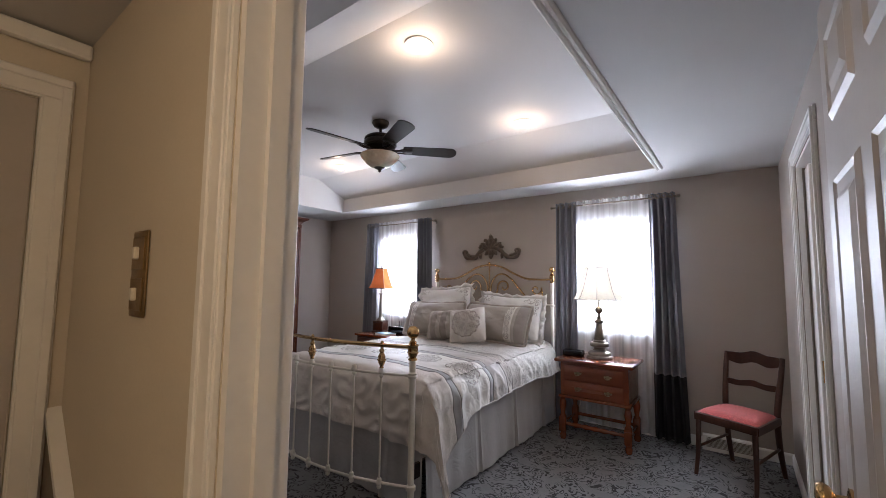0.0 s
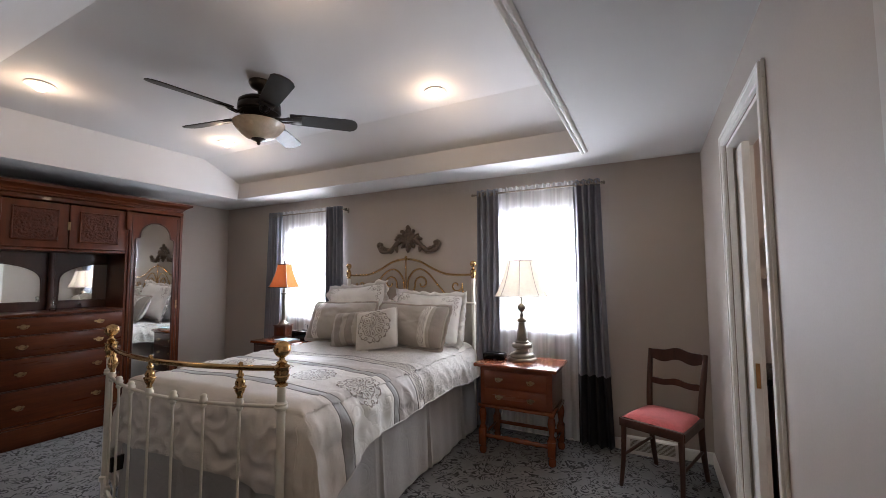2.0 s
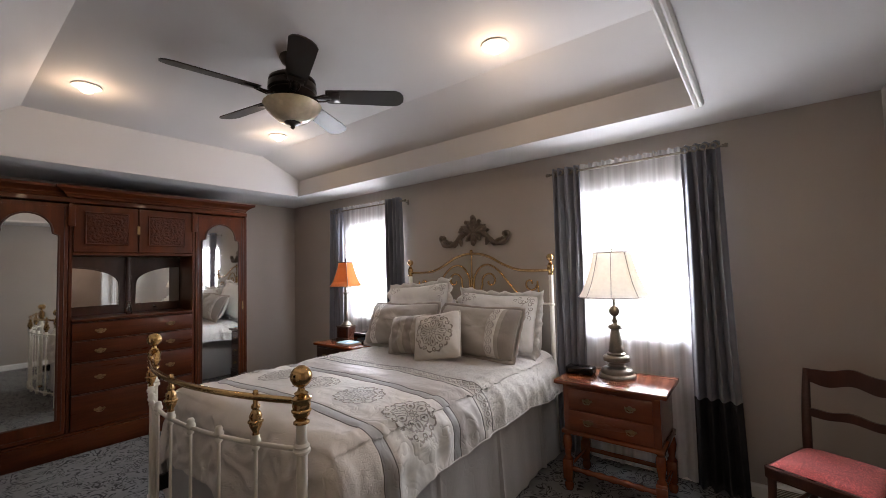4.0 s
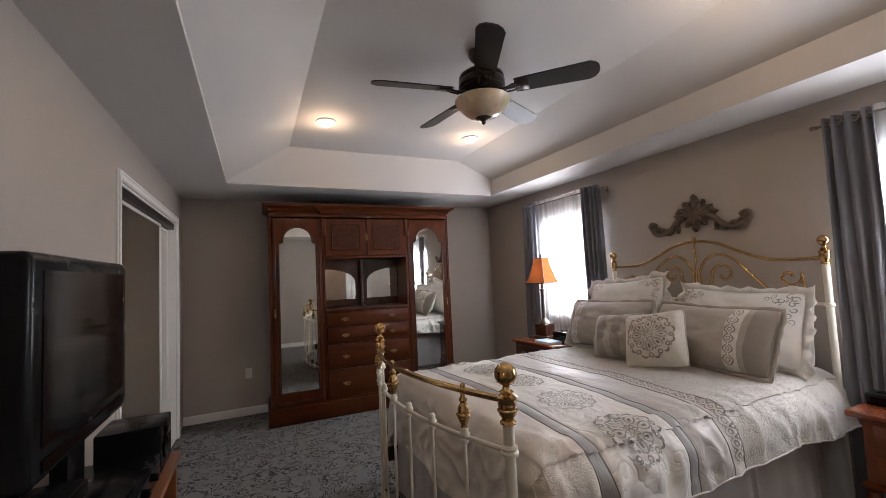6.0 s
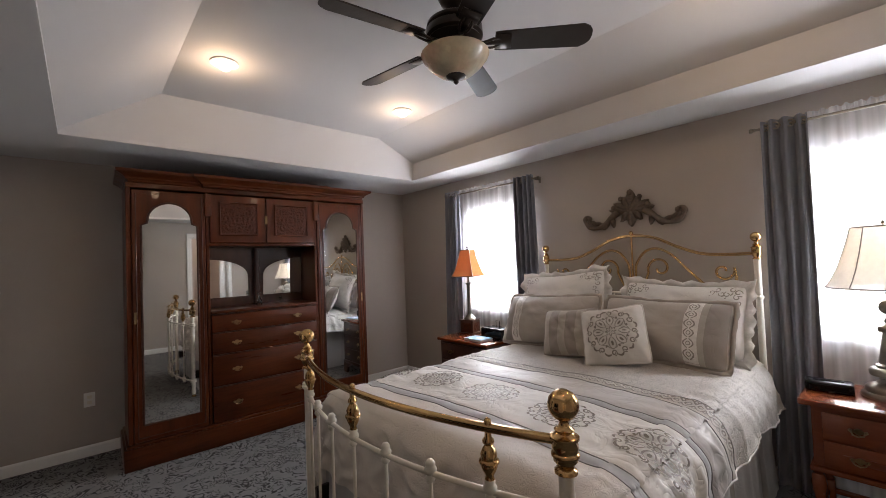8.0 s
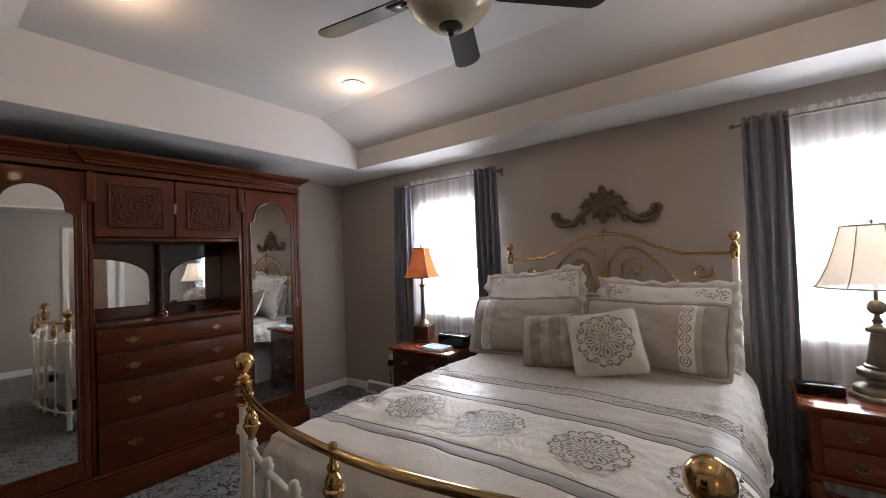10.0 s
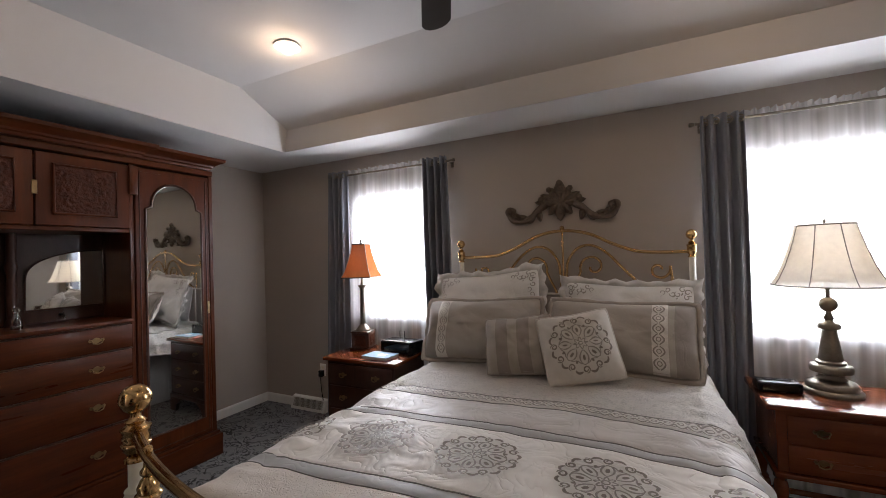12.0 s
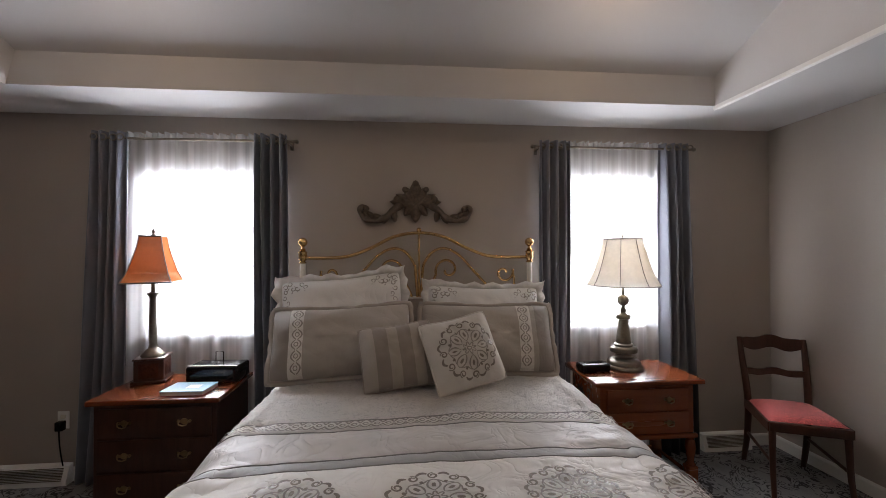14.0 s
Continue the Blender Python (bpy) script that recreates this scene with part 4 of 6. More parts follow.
def comf_panel(name, t0, t1, material, nt, puff=0.006, label="", lift=0.0, ns=190):
    def f(u, v):
        t = t0 + (t1 - t0) * v
        w = side_len(t, 1 if u > 0.5 else -1)
        s = (2 * u - 1) * w
        p = cover(s, t)
        q = puff * (0.35 + 0.65 * math.sin(math.pi * v)) if 0 < v < 1 else 0.0
        nrm = Vector((0, 0, 1)) if abs(s) < FLAT else Vector((1 if s > 0 else -1, 0, 0.3)).normalized()
        if t > FOOT + 0.1:
            nrm = Vector((0, -1, 0))
        return p + nrm * (q + lift)

    return part(name, grid(ns, nt, f), material, comf, label)


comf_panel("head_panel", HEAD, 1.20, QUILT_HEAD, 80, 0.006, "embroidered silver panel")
comf_panel("lace_strip", 1.20, 1.30, LACE, 8, 0.003, "ivory lace strip")
comf_panel("plain_panel", 1.30, 1.525, PLAIN, 20, 0.007, "plain taupe satin panel")
comf_panel("satin_band", 1.525, 1.58, SATIN, 6, 0.004, "silver grey satin band")
comf_panel("medallion_panel", 1.58, 2.01, PANEL, 44, 0.010, "ivory panel with embroidered medallions")
comf_panel("satin_band", 2.01, 2.075, SATIN, 6, 0.004, "silver grey satin band")
comf_panel("foot_panel", 2.075, 2.68, QUILT, 54, 0.008, "quilted taupe foot panel")
# stitched seams between the panels
for t in (1.20, 1.30, 1.525, 1.58, 2.01, 2.075):
    wl, wr = side_len(t, -1), side_len(t, 1)
    pts = [cover(s, t) + (Vector((0, 0, 0.0015)) if abs(s) < FLAT else Vector((math.copysign(0.0015, s), 0, 0))) for s in [-wl + (wl + wr) * i / 120 for i in range(121)]]
    part("seam", tube(pts, 0.0024, 6), SEAM, comf, "grey corded seam")
# piping along the hem
for sg in (-1, 1):
    pts = [cover(sg * side_len(t, sg), t) + Vector((sg * 0.003, 0, -0.002)) for t in [HEAD + (2.66 - HEAD) * i / 80 for i in range(81)]]
    part("hem_piping", tube(pts, 0.005, 8), PLAIN, comf)


def ribbon(bm, pts, width, to3d):
    """A flat strip along 2D points, laid on a surface."""
    L, R = [], []
    n = len(pts)
    for i, p in enumerate(pts):
        a, b = pts[max(i - 1, 0)], pts[min(i + 1, n - 1)]
        d = Vector((b[0] - a[0], b[1] - a[1]))
        d = d.normalized() if d.length > 1e-9 else Vector((1, 0))
        w = width * (0.45 + 0.55 * math.sin(math.pi * (i + 0.5) / n)) / 2
        L.append(bm.verts.new(to3d(p[0] - d.y * w, p[1] + d.x * w)))
        R.append(bm.verts.new(to3d(p[0] + d.y * w, p[1] - d.x * w)))
    for i in range(n - 1):
        bm.faces.new((L[i], R[i], R[i + 1], L[i + 1]))


def medallion(bm, bm2, r, to3d, w):
    """Scrolled round embroidery: a wreath of curls, eight ogee petals, a rosette."""
    P = lambda rr, a: (rr * r * math.cos(a), rr * r * math.sin(a))
    S = lambda n: [i / n for i in range(n + 1)]
    for k in range(12):
        a0 = 2 * math.pi * k / 12
        c = P(0.86, a0)
        sg = 1 if k % 2 else -1
        ribbon(bm, [(c[0] + r * (0.115 - 0.075 * q) * math.cos(a0 + sg * 8.2 * q), c[1] + r * (0.115 - 0.075 * q) * math.sin(a0 + sg * 8.2 * q)) for q in S(15)], w * 1.15, to3d)
        ribbon(bm, [P(0.92 + 0.06 * math.sin(math.pi * q), a0 + 0.14 + 0.26 * q) for q in S(6)], w * 1.7, to3d)
    for k in range(8):
        a0 = 2 * math.pi * k / 8
        for sg in (-1, 1):
            ribbon(bm2, [P(0.27 + 0.45 * q, a0 + sg * (0.33 * math.sin(math.pi * q) ** 0.6 * (1 - 0.35 * q))) for q in S(11)], w, to3d)
            ribbon(bm2, [P(0.60 + 0.10 * q, a0 + sg * 0.36 * (1 - q) ** 0.5) for q in S(6)], w * 0.8, to3d)
        ribbon(bm, [P(0.42 + 0.16 * q, a0) for q in S(4)], w * 2.0, to3d)
        ribbon(bm, [P(0.60 + 0.10 * q, a0 + math.pi / 8) for q in S(4)], w * 1.8, to3d)
        ribbon(bm2, [P(0.12 + 0.11 * math.sin(math.pi * q), a0 + 0.7 * (q - 0.5)) for q in S(7)], w * 0.9, to3d)
    ribbon(bm2, [P(0.08, 2 * math.pi * q) for q in S(14)], w, to3d)


for mx in (-0.80, -0.41, -0.01, 0.385, 0.765):
    bm, bm2 = bmesh.new(), bmesh.new()
    f3 = lambda a, b, mx=mx: cover(mx + a, 1.80 - b) + Vector((0, 0, 0.0158))
    if abs(mx) > 0.6:
        sgn = 1 if mx > 0 else -1
        f3 = lambda a, b, mx=mx, sgn=sgn: cover(mx + a, 1.80 - b) + (Vector((0, 0, 0.0158)) if abs(mx + a) < FLAT else Vector((sgn * 0.012 * min(1, (abs(mx + a) - FLAT) / 0.08), 0, 0.0115)))
    medallion(bm, bm2, 0.142, f3, 0.0068)
    tagged(part("medallion", bm, THREAD, comf, "taupe embroidered medallion"), kind="stuff")
    tagged(part("medallion_petals", bm2, THREADMID, comf), kind="stuff")
# lace motif along the strip
bm = bmesh.new()
for k in range(44):
    s0 = -0.98 + k * 0.0455
    lf = lambda a, b, s0=s0: cover(s0 + a, 1.25 - b) + (Vector((0, 0, 0.008)) if abs(s0 + a) < FLAT else Vector((math.copysign(0.008, s0), 0, 0.004)))
    for sg in (-1, 1):
        ribbon(bm, [(0.0225 * (2 * q - 1), sg * (0.006 + 0.028 * math.sin(math.pi * q))) for q in [i / 8 for i in range(9)]], 0.008, lf)
        ribbon(bm, [(0.0225 + 0.008 * math.cos(6.28 * q), sg * (0.024 + 0.008 * math.sin(6.28 * q))) for q in [i / 8 for i in range(9)]], 0.006, lf)
    ribbon(bm, [(0.010 * math.cos(6.28 * q), 0.010 * math.sin(6.28 * q)) for q in [i / 10 for i in range(11)]], 0.007, lf)
tagged(part("lace_motif", bm, THREADMID, comf, "taupe scrolls on the lace"), kind="stuff")


# ---- pillows ----
def pillow(name, label, w, h, t, m, cover_mat, flange=None, stripes=(), decorate=None, seed=0):
    th = thing(name, m, label, "pillow", "pillows on the bed")
    rnd = random.Random(seed)
    ph = [rnd.uniform(0, 6.28) for _ in range(3)]

    def surf(u, v, side):
        k = max(0.0, (1 - abs(u) ** 2.8) * (1 - abs(v) ** 2.8)) ** 0.62
        x = u * w / 2 * (1 - 0.035 * (1 - v * v) - 0.045 * (u * v) ** 6)
        z = h / 2 + v * h / 2 * (1 - 0.05 * (1 - u * u) - 0.05 * (u * v) ** 6) - 0.02 * h * (1 - abs(u)) * (v > 0)
        y = side * t / 2 * k + 0.006 * noise.noise(Vector((u * 2.6 + ph[0], v * 2.6, ph[1]))) * k * 3
        y += side * 0.004 * math.sin(9 * u + 5 * v + ph[2]) * k - side * 0.012 * abs(noise.noise(Vector((u * 4 + v * 2 + ph[2], v * 3 - u, ph[0])))) * k
        return Vector((x, y, z))

    bm = bmesh.new()
    for side in (-1, 1):
        add_grid(bm, 44, 40, lambda a, b: surf(2 * a - 1, 2 * b - 1, side))
    bmesh.ops.remove_doubles(bm, verts=bm.verts, dist=0.0008)
    part("pillow_body", bm, cover_mat, th)
    edge = [surf(q, -1, 1) for q in [i / 12 - 1 for i in range(25)]] + [surf(1, q, 1) for q in [i / 12 - 1 for i in range(25)]] + [surf(-q, 1, 1) for q in [i / 12 - 1 for i in range(25)]] + [surf(-1, -q, 1) for q in [i / 12 - 1 for i in range(25)]]
    if flange:
        # loose ruffled flange round the edge
        fb, fmat = flange
        loose = 1.0 if fb > 0.04 else 0.3
        bm = bmesh.new()
        n = len(edge)
        c = Vector((0, 0, h / 2))
        inner, outer = [], []
        for i, p in enumerate(edge):
            d = Vector((p.x, 0, p.z - h / 2))
            d = Vector((math.copysign(min(1, abs(d.x) / (w / 2)) ** 6, d.x), 0, math.copysign(min(1, abs(d.z) / (h / 2)) ** 6, d.z)))
            inner.append(bm.verts.new(p))
            outer.append(bm.verts.new(p + d * fb * (1 + loose * (0.20 * math.sin(i * 1.7 + ph[1]) + 0.16 * math.sin(i * 0.53 + ph[2]))) + Vector((0, loose * (0.020 * math.sin(i * 1.25 + ph[0]) + 0.008 * math.sin(i * 0.37)), 0))))
        for i in range(n):
            j = (i + 1) % n
            bm.faces.new((inner[i], inner[j], outer[j], outer[i]))
        bmesh.ops.remove_doubles(bm, verts=bm.verts, dist=0.0005)
        ob = part("flange", bm, fmat, th)
        ob.modifiers.new("thick", "SOLIDIFY").thickness = 0.004
    else:
        part("piping", tube(edge, 0.005, 6, False), cover_mat, th)
    for u0, u1, smat in stripes:
        bm = grid(8, 26, lambda a, b: surf(u0 + (u1 - u0) * a, 0.985 * (2 * b - 1), -1) + Vector((0, -0.0025, 0)))
        part("stripe", bm, smat, th)
    if decorate:
        decorate(th, lambda a, b: surf(max(-0.99, min(0.99, a / (w / 2))), max(-0.99, min(0.99, b / (h / 2))), -1) + Vector((0, -0.005, 0)))
    return th


def lace_column(x0, hh):
    def go(th, f):
        bm = bmesh.new()
        n = int(hh / 0.058)
        for k in range(n):
            z = -hh / 2 + (k + 0.5) * hh / n
            for sg in (-1, 1):
                ribbon(bm, [(x0 + sg * (0.004 + 0.022 * math.sin(math.pi * q)), z + 0.027 * (2 * q - 1)) for q in [i / 8 for i in range(9)]], 0.008, f)
                ribbon(bm, [(x0 + sg * 0.011 * math.cos(6.28 * q), z + 0.011 * math.sin(6.28 * q)) for q in [i / 8 for i in range(9)]], 0.005, f)
        tagged(part("lace_motif", bm, THREADMID, th), kind="stuff")
    return go


def corner_sprays(w, h):
    """Leafy scrolls that climb round each upper corner, thinning out towards the middle."""
    def go(th, f):
        for sx in (-1, 1):
            bm = bmesh.new()
            for k in range(6):
                fade = 1 - k / 8
                cx, cz = sx * (w / 2 - 0.035 - 0.027 * k), h / 2 - 0.045 + 0.020 * math.sin(k * 1.9)
                r = 0.022 * (0.6 + 0.4 * fade)
                ribbon(bm, [(cx + sx * r * math.cos(a + k) * (1 - a / 9), cz + r * math.sin(a + k) * (1 - a / 9)) for a in [0.55 * i for i in range(12)]], 0.0075 * (0.5 + 0.5 * fade), f)
                ribbon(bm, [(cx + 0.016 * q * math.cos(k * 2.1), cz - 0.022 - 0.016 * q * math.sin(k * 1.3)) for q in (0, 0.4, 0.8, 1.2)], 0.008 * fade, f)
                if k < 4:
                    cx, cz = sx * (w / 2 - 0.040 + 0.012 * math.sin(2.2 * k)), h / 2 - 0.075 - 0.036 * k
                    ribbon(bm, [(cx + 0.017 * math.cos(a + 2 + k) * (1 - a / 9), cz + 0.019 * math.sin(a + 2 + k) * (1 - a / 9)) for a in [0.55 * i for i in range(12)]], 0.0065 * fade, f)
            tagged(part("corner_embroidery", bm, THREADMID, th), kind="stuff")
    return go


def big_medallion(th, f):
    bm, bm2 = bmesh.new(), bmesh.new()
    medallion(bm, bm2, 0.155, f, 0.0065)
    tagged(part("medallion", bm, THREAD, th, "taupe embroidered medallion"), kind="stuff")
    tagged(part("medallion_petals", bm2, THREADMID, th), kind="stuff")


TB = ZT + 0.012
pillow("euro_pillow", "white pillow with taupe embroidered corners and ruffled flange", 0.75, 0.53, 0.23, pose(-0.455, -0.42, TB + 0.02, -14, -5, 0), WHITEC, (0.055, FLANGE), (), corner_sprays(0.75, 0.53), 1)
pillow("euro_pillow", "white pillow with taupe embroidered corners and ruffled flange", 0.73, 0.46, 0.23, pose(0.395, -0.42, TB + 0.015, -14, 2, 0), WHITEC, (0.055, FLANGE), (), corner_sprays(0.73, 0.46), 2)
pillow("back_pillow", "plain white bed pillow leaning on the headboard", 0.62, 0.40, 0.15, pose(0.44, -0.25, TB, -10, 0, 0), WHITEC, None, (), None, 12)
pillow("back_pillow", "plain white bed pillow leaning on the headboard", 0.62, 0.40, 0.15, pose(-0.44, -0.25, TB, -10, 0, 0), WHITEC, None, (), None, 13)
pillow("sham_pillow", "taupe linen sham with ivory lace stripe", 0.77, 0.40, 0.25, pose(-0.43, -0.70, TB + 0.01, -26, -2, 3), LINEN, (0.03, LINEN), ((-0.98, -0.72, LINENDK), (-0.72, -0.52, LACE)), lace_column(-0.62 * 0.375, 0.36), 3)
pillow("sham_pillow", "taupe linen sham with ivory lace stripe", 0.77, 0.40, 0.25, pose(0.365, -0.70, TB + 0.01, -26, 1, -2), LINEN, (0.03, LINEN), ((0.72, 0.98, LINENDK), (0.44, 0.64, LACE)), lace_column(0.54 * 0.375, 0.36), 4)
pillow("striped_cushion", "small square cushion with tonal taupe stripes", 0.38, 0.33, 0.20, pose(-0.105, -0.90, TB + 0.005, -24, -6, 8), LINEN, None, ((-0.62, -0.26, LINENDK), (0.02, 0.38, LINENDK), (0.66, 0.97, LINENDK)), None, 5)
pillow("medallion_cushion", "ivory square cushion embroidered with a round taupe medallion", 0.38, 0.37, 0.19, pose(0.245, -0.945, TB + 0.012, -27, -9, 18), CREAMC, None, (), big_medallion, 6)

# ---- wardrobe ----
def pull(parent, x, y, z, w=0.085, material=AGEBRASS):
    """A bat-wing back plate with a hanging bail, on a face towards -y."""
    pts = [(-0.5, 0.02), (-0.42, 0.15), (-0.25, 0.10), (-0.12, 0.20), (0, 0.24), (0.12, 0.20), (0.25, 0.10), (0.42, 0.15), (0.5, 0.02), (0.40, -0.10), (0.22, -0.08), (0.1, -0.18), (0, -0.22), (-0.1, -0.18), (-0.22, -0.08), (-0.40, -0.10)]
    bm = prism([Vector((x + a * w, y - 0.0025, z + b * w)) for a, b in pts], Vector((0, 0.002, 0)))
    p = part("handle", bm, material, parent)
    bm = tube([(x - 0.33 * w, y - 0.004, z + 0.04 * w), (x - 0.33 * w, y - 0.016, z + 0.02 * w), (x - 0.26 * w, y - 0.018, z - 0.16 * w), (x, y - 0.019, z - 0.24 * w), (x + 0.26 * w, y - 0.018, z - 0.16 * w), (x + 0.33 * w, y - 0.016, z + 0.02 * w), (x + 0.33 * w, y - 0.004, z + 0.04 * w)], 0.0032, 6)
    part("bail", bm, material, p)
    return p


def rim(parent, name, pts, y, r, material):
    part(name, tube([Vector((a, y, b)) for a, b in pts] + [Vector((pts[0][0], y, pts[0][1]))], r, 6, False), material, parent)


ward = thing("wardrobe", pose(LX + 0.055, -2.025, 0, 0, 0, 88.8), "antique mahogany wardrobe with mirrored doors and drawers", "wardrobe")
FR = -0.56                                   # front of the side cupboards
part("back_board", box(-1.02, 1.02, -0.03, -0.005, 0.17, 2.16), DARKWOOD, ward)
part("plinth", box(-1.06, 1.06, FR - 0.03, -0.005, 0, 0.165, 0.008, 2), MAHOGH, ward)
part("plinth_moulding", box(-1.045, 1.045, FR - 0.018, -0.005, 0.166, 0.188, 0.008, 2), MAHOGH, ward)
for s in (-1, 1):
    part("outer_side", box(s * 1.015 - 0.015, s * 1.015 + 0.015, FR, -0.031, 0.189, 2.16, 0.003), MAHOG, ward)
    part("inner_side", box(s * 0.478 - 0.012, s * 0.478 + 0.012, FR + 0.003, -0.031, 0.189, 2.16, 0.003), MAHOG, ward)
    x0, x1 = (0.491, 0.999) if s > 0 else (-0.999, -0.491)
    dr = part("cupboard_door", box(x0 + 0.004, x1 - 0.004, FR - 0.004, FR + 0.022, 0.195, 2.145, 0.004), MAHOG, ward)
    mc = s * 0.745
    out = [(mc - 0.19, 0.32), (mc + 0.19, 0.32), (mc + 0.19, 1.865), (mc + 0.152, 1.885)] + [(mc + 0.150 * math.cos(radians(a)), 1.90 + 0.150 * math.sin(radians(a))) for a in range(0, 181, 12)] + [(mc - 0.152, 1.885), (mc - 0.19, 1.865)]
    part("mirror", prism([Vector((a, FR - 0.0055, b)) for a, b in out], Vector((0, -0.002, 0))), MIRROR, dr, "bevelled arched mirror", False)
    rim(dr, "mirror_moulding", out, FR - 0.006, 0.008, DARKWOOD)
    rim(dr, "door_bead", [(x0 + 0.03, 0.225), (x1 - 0.03, 0.225), (x1 - 0.03, 2.115), (x0 + 0.03, 2.115)], FR - 0.004, 0.004, DARKWOOD)
    kx = x1 - 0.022 if s > 0 else x0 + 0.022
    part("escutcheon", box(kx - 0.010, kx + 0.010, FR - 0.0075, FR - 0.0042, 1.10, 1.19, 0.002), AGEBRASS, dr)
    part("ring_pull", tube([(kx + 0.009 * math.cos(a), FR - 0.011, 1.125 + 0.014 * math.sin(a)) for a in [6.283 * i / 12 for i in range(13)]], 0.0025, 6, False), AGEBRASS, dr)
# middle: drawers, niche, carved cupboard
CF = FR - 0.012
for z0, z1 in ((0.195, 0.485), (0.497, 0.755), (0.767, 0.945), (0.957, 1.105)):
    d = part("drawer", box(-0.462, 0.462, CF, CF + 0.025, z0, z1, 0.005, 2), MAHOGH, ward)
    for hx in (-0.27, 0.27):
        pull(d, hx, CF, (z0 + z1) / 2)
    part("drawer_bead", box(-0.462, 0.462, CF - 0.003, CF + 0.02, z1 + 0.002, z1 + 0.010, 0.002), DARKWOOD, ward)
part("drawer_carcase", box(-0.465, 0.465, FR + 0.03, -0.031, 0.19, 1.105), DARKWOOD, ward)
part("niche_shelf", box(-0.466, 0.466, CF - 0.02, -0.031, 1.118, 1.142, 0.006, 2), MAHOG, ward)
NB = -0.20
part("niche_back", box(-0.466, 0.466, NB, NB + 0.02, 1.143, 1.70), DARKWOOD, ward)
part("niche_post", lathe([(0.030, 1.143), (0.034, 1.16), (0.020, 1.19), (0.026, 1.30), (0.020, 1.44), (0.032, 1.50), (0.022, 1.53), (0.022, 1.70)], 16, pose(0, NB - 0.03, 0)), DARKWOOD, ward)
part("niche_top", box(-0.466, 0.466, FR + 0.005, -0.031, 1.701, 1.725, 0.003), MAHOG, ward)
for s in (-1, 1):
    out = [(s * 0.46, 1.225), (s * 0.46, 1.60)] + [(s * (0.46 - 0.395 * math.sin(radians(a))), 1.41 + 0.19 * math.cos(radians(a)) ** 0.8) for a in range(0, 86, 7)] + [(s * 0.065, 1.41), (s * 0.065, 1.225)]
    part("niche_mirror", prism([Vector((a, NB - 0.002, b)) for a, b in out], Vector((0, -0.003, 0))), MIRROR, ward, "small quarter-arched niche mirror", False)
    rim(ward, "niche_moulding", out, NB - 0.006, 0.006, DARKWOOD)
    part("pilaster_block", box(s * 0.478 - 0.026, s * 0.478 + 0.026, CF - 0.022, CF + 0.004, 1.95, 2.145, 0.008, 2), MAHOG, ward)
    x0, x1 = (0.004, 0.462) if s > 0 else (-0.462, -0.004)
    cd = part("carved_door", box(x0, x1, CF, CF + 0.024, 1.728, 2.145, 0.004), MAHOG, ward)
    cx = (x0 + x1) / 2
    part("carved_panel", grid(34, 34, lambda u, v: Vector((cx + (u - 0.5) * 0.30, CF - 0.004 - 0.010 * abs(math.sin(9 * math.hypot(u - 0.5, v - 0.5) * 3 + 4 * math.cos(4 * math.atan2(v - 0.5, u - 0.5)))) * min(1, 6 * min(u, 1 - u, v, 1 - v)), 1.80 + v * 0.28))), CARVED, cd, "carved scrollwork panel")
    rim(cd, "panel_moulding", [(cx - 0.152, 1.798), (cx + 0.152, 1.798), (cx + 0.152, 2.082), (cx - 0.152, 2.082)], CF - 0.005, 0.009, MAHOG)
part("keyplate", box(-0.012, 0.012, CF - 0.006, CF - 0.001, 1.90, 1.98, 0.002), AGEBRASS, ward)
part("frieze", box(-1.03, 1.03, FR - 0.008, -0.005, 2.161, 2.20, 0.003), MAHOGH, ward)


def cornice(x0, x1, y, name):
    prof = [(0.0, 2.201), (-0.012, 2.203), (-0.018, 2.218), (-0.03, 2.224), (-0.034, 2.236), (-0.055, 2.252), (-0.075, 2.262), (-0.088, 2.268), (-0.090, 2.290), (0.0, 2.292)]
    bm = bmesh.new()
    rings = []
    for px, back in ((x0, True), (x0, False), (x1, False), (x1, True)):
        s = -1 if px == x0 else 1
        rings.append([bm.verts.new((px - s * 0.0 + s * (-d), (-0.005 if back else y + d), z)) for d, z in prof])
    for a, b in zip(rings, rings[1:]):
        for k in range(len(prof) - 1):
            bm.faces.new((a[k], a[k + 1], b[k + 1], b[k]))
    bm.faces.new([r[-1] for r in rings])
    part(name, bm, MAHOGH, ward)


cornice(-1.00, 1.00, FR, "cornice")
cornice(-0.50, 0.50, FR - 0.035, "centre_cornice")

bot = thing("glass_bottle", pose(LX + 0.45, -2.06, 1.143), "small clear glass bottle on the wardrobe shelf", "bottle")
part("glass_body", lathe([(0, 0), (0.024, 0), (0.026, 0.01), (0.024, 0.05), (0.012, 0.07), (0.010, 0.09), (0.014, 0.093)], 16), CLEAR, bot)
part("stopper", lathe([(0.009, 0.094), (0.016, 0.106), (0.014, 0.122), (0, 0.13)], 12), CLEAR, bot)
bot = thing("glass_bottle", pose(LX + 0.28, -1.80, 1.143), "small clear glass bottle on the wardrobe shelf", "bottle")
part("glass_body", lathe([(0, 0), (0.02, 0), (0.022, 0.03), (0.010, 0.05), (0.012, 0.062)], 14), CLEAR, bot)


# ---- nightstands ----
LEG = [(0.020, 0), (0.026, 0.012), (0.030, 0.05), (0.022, 0.07), (0.026, 0.08)]


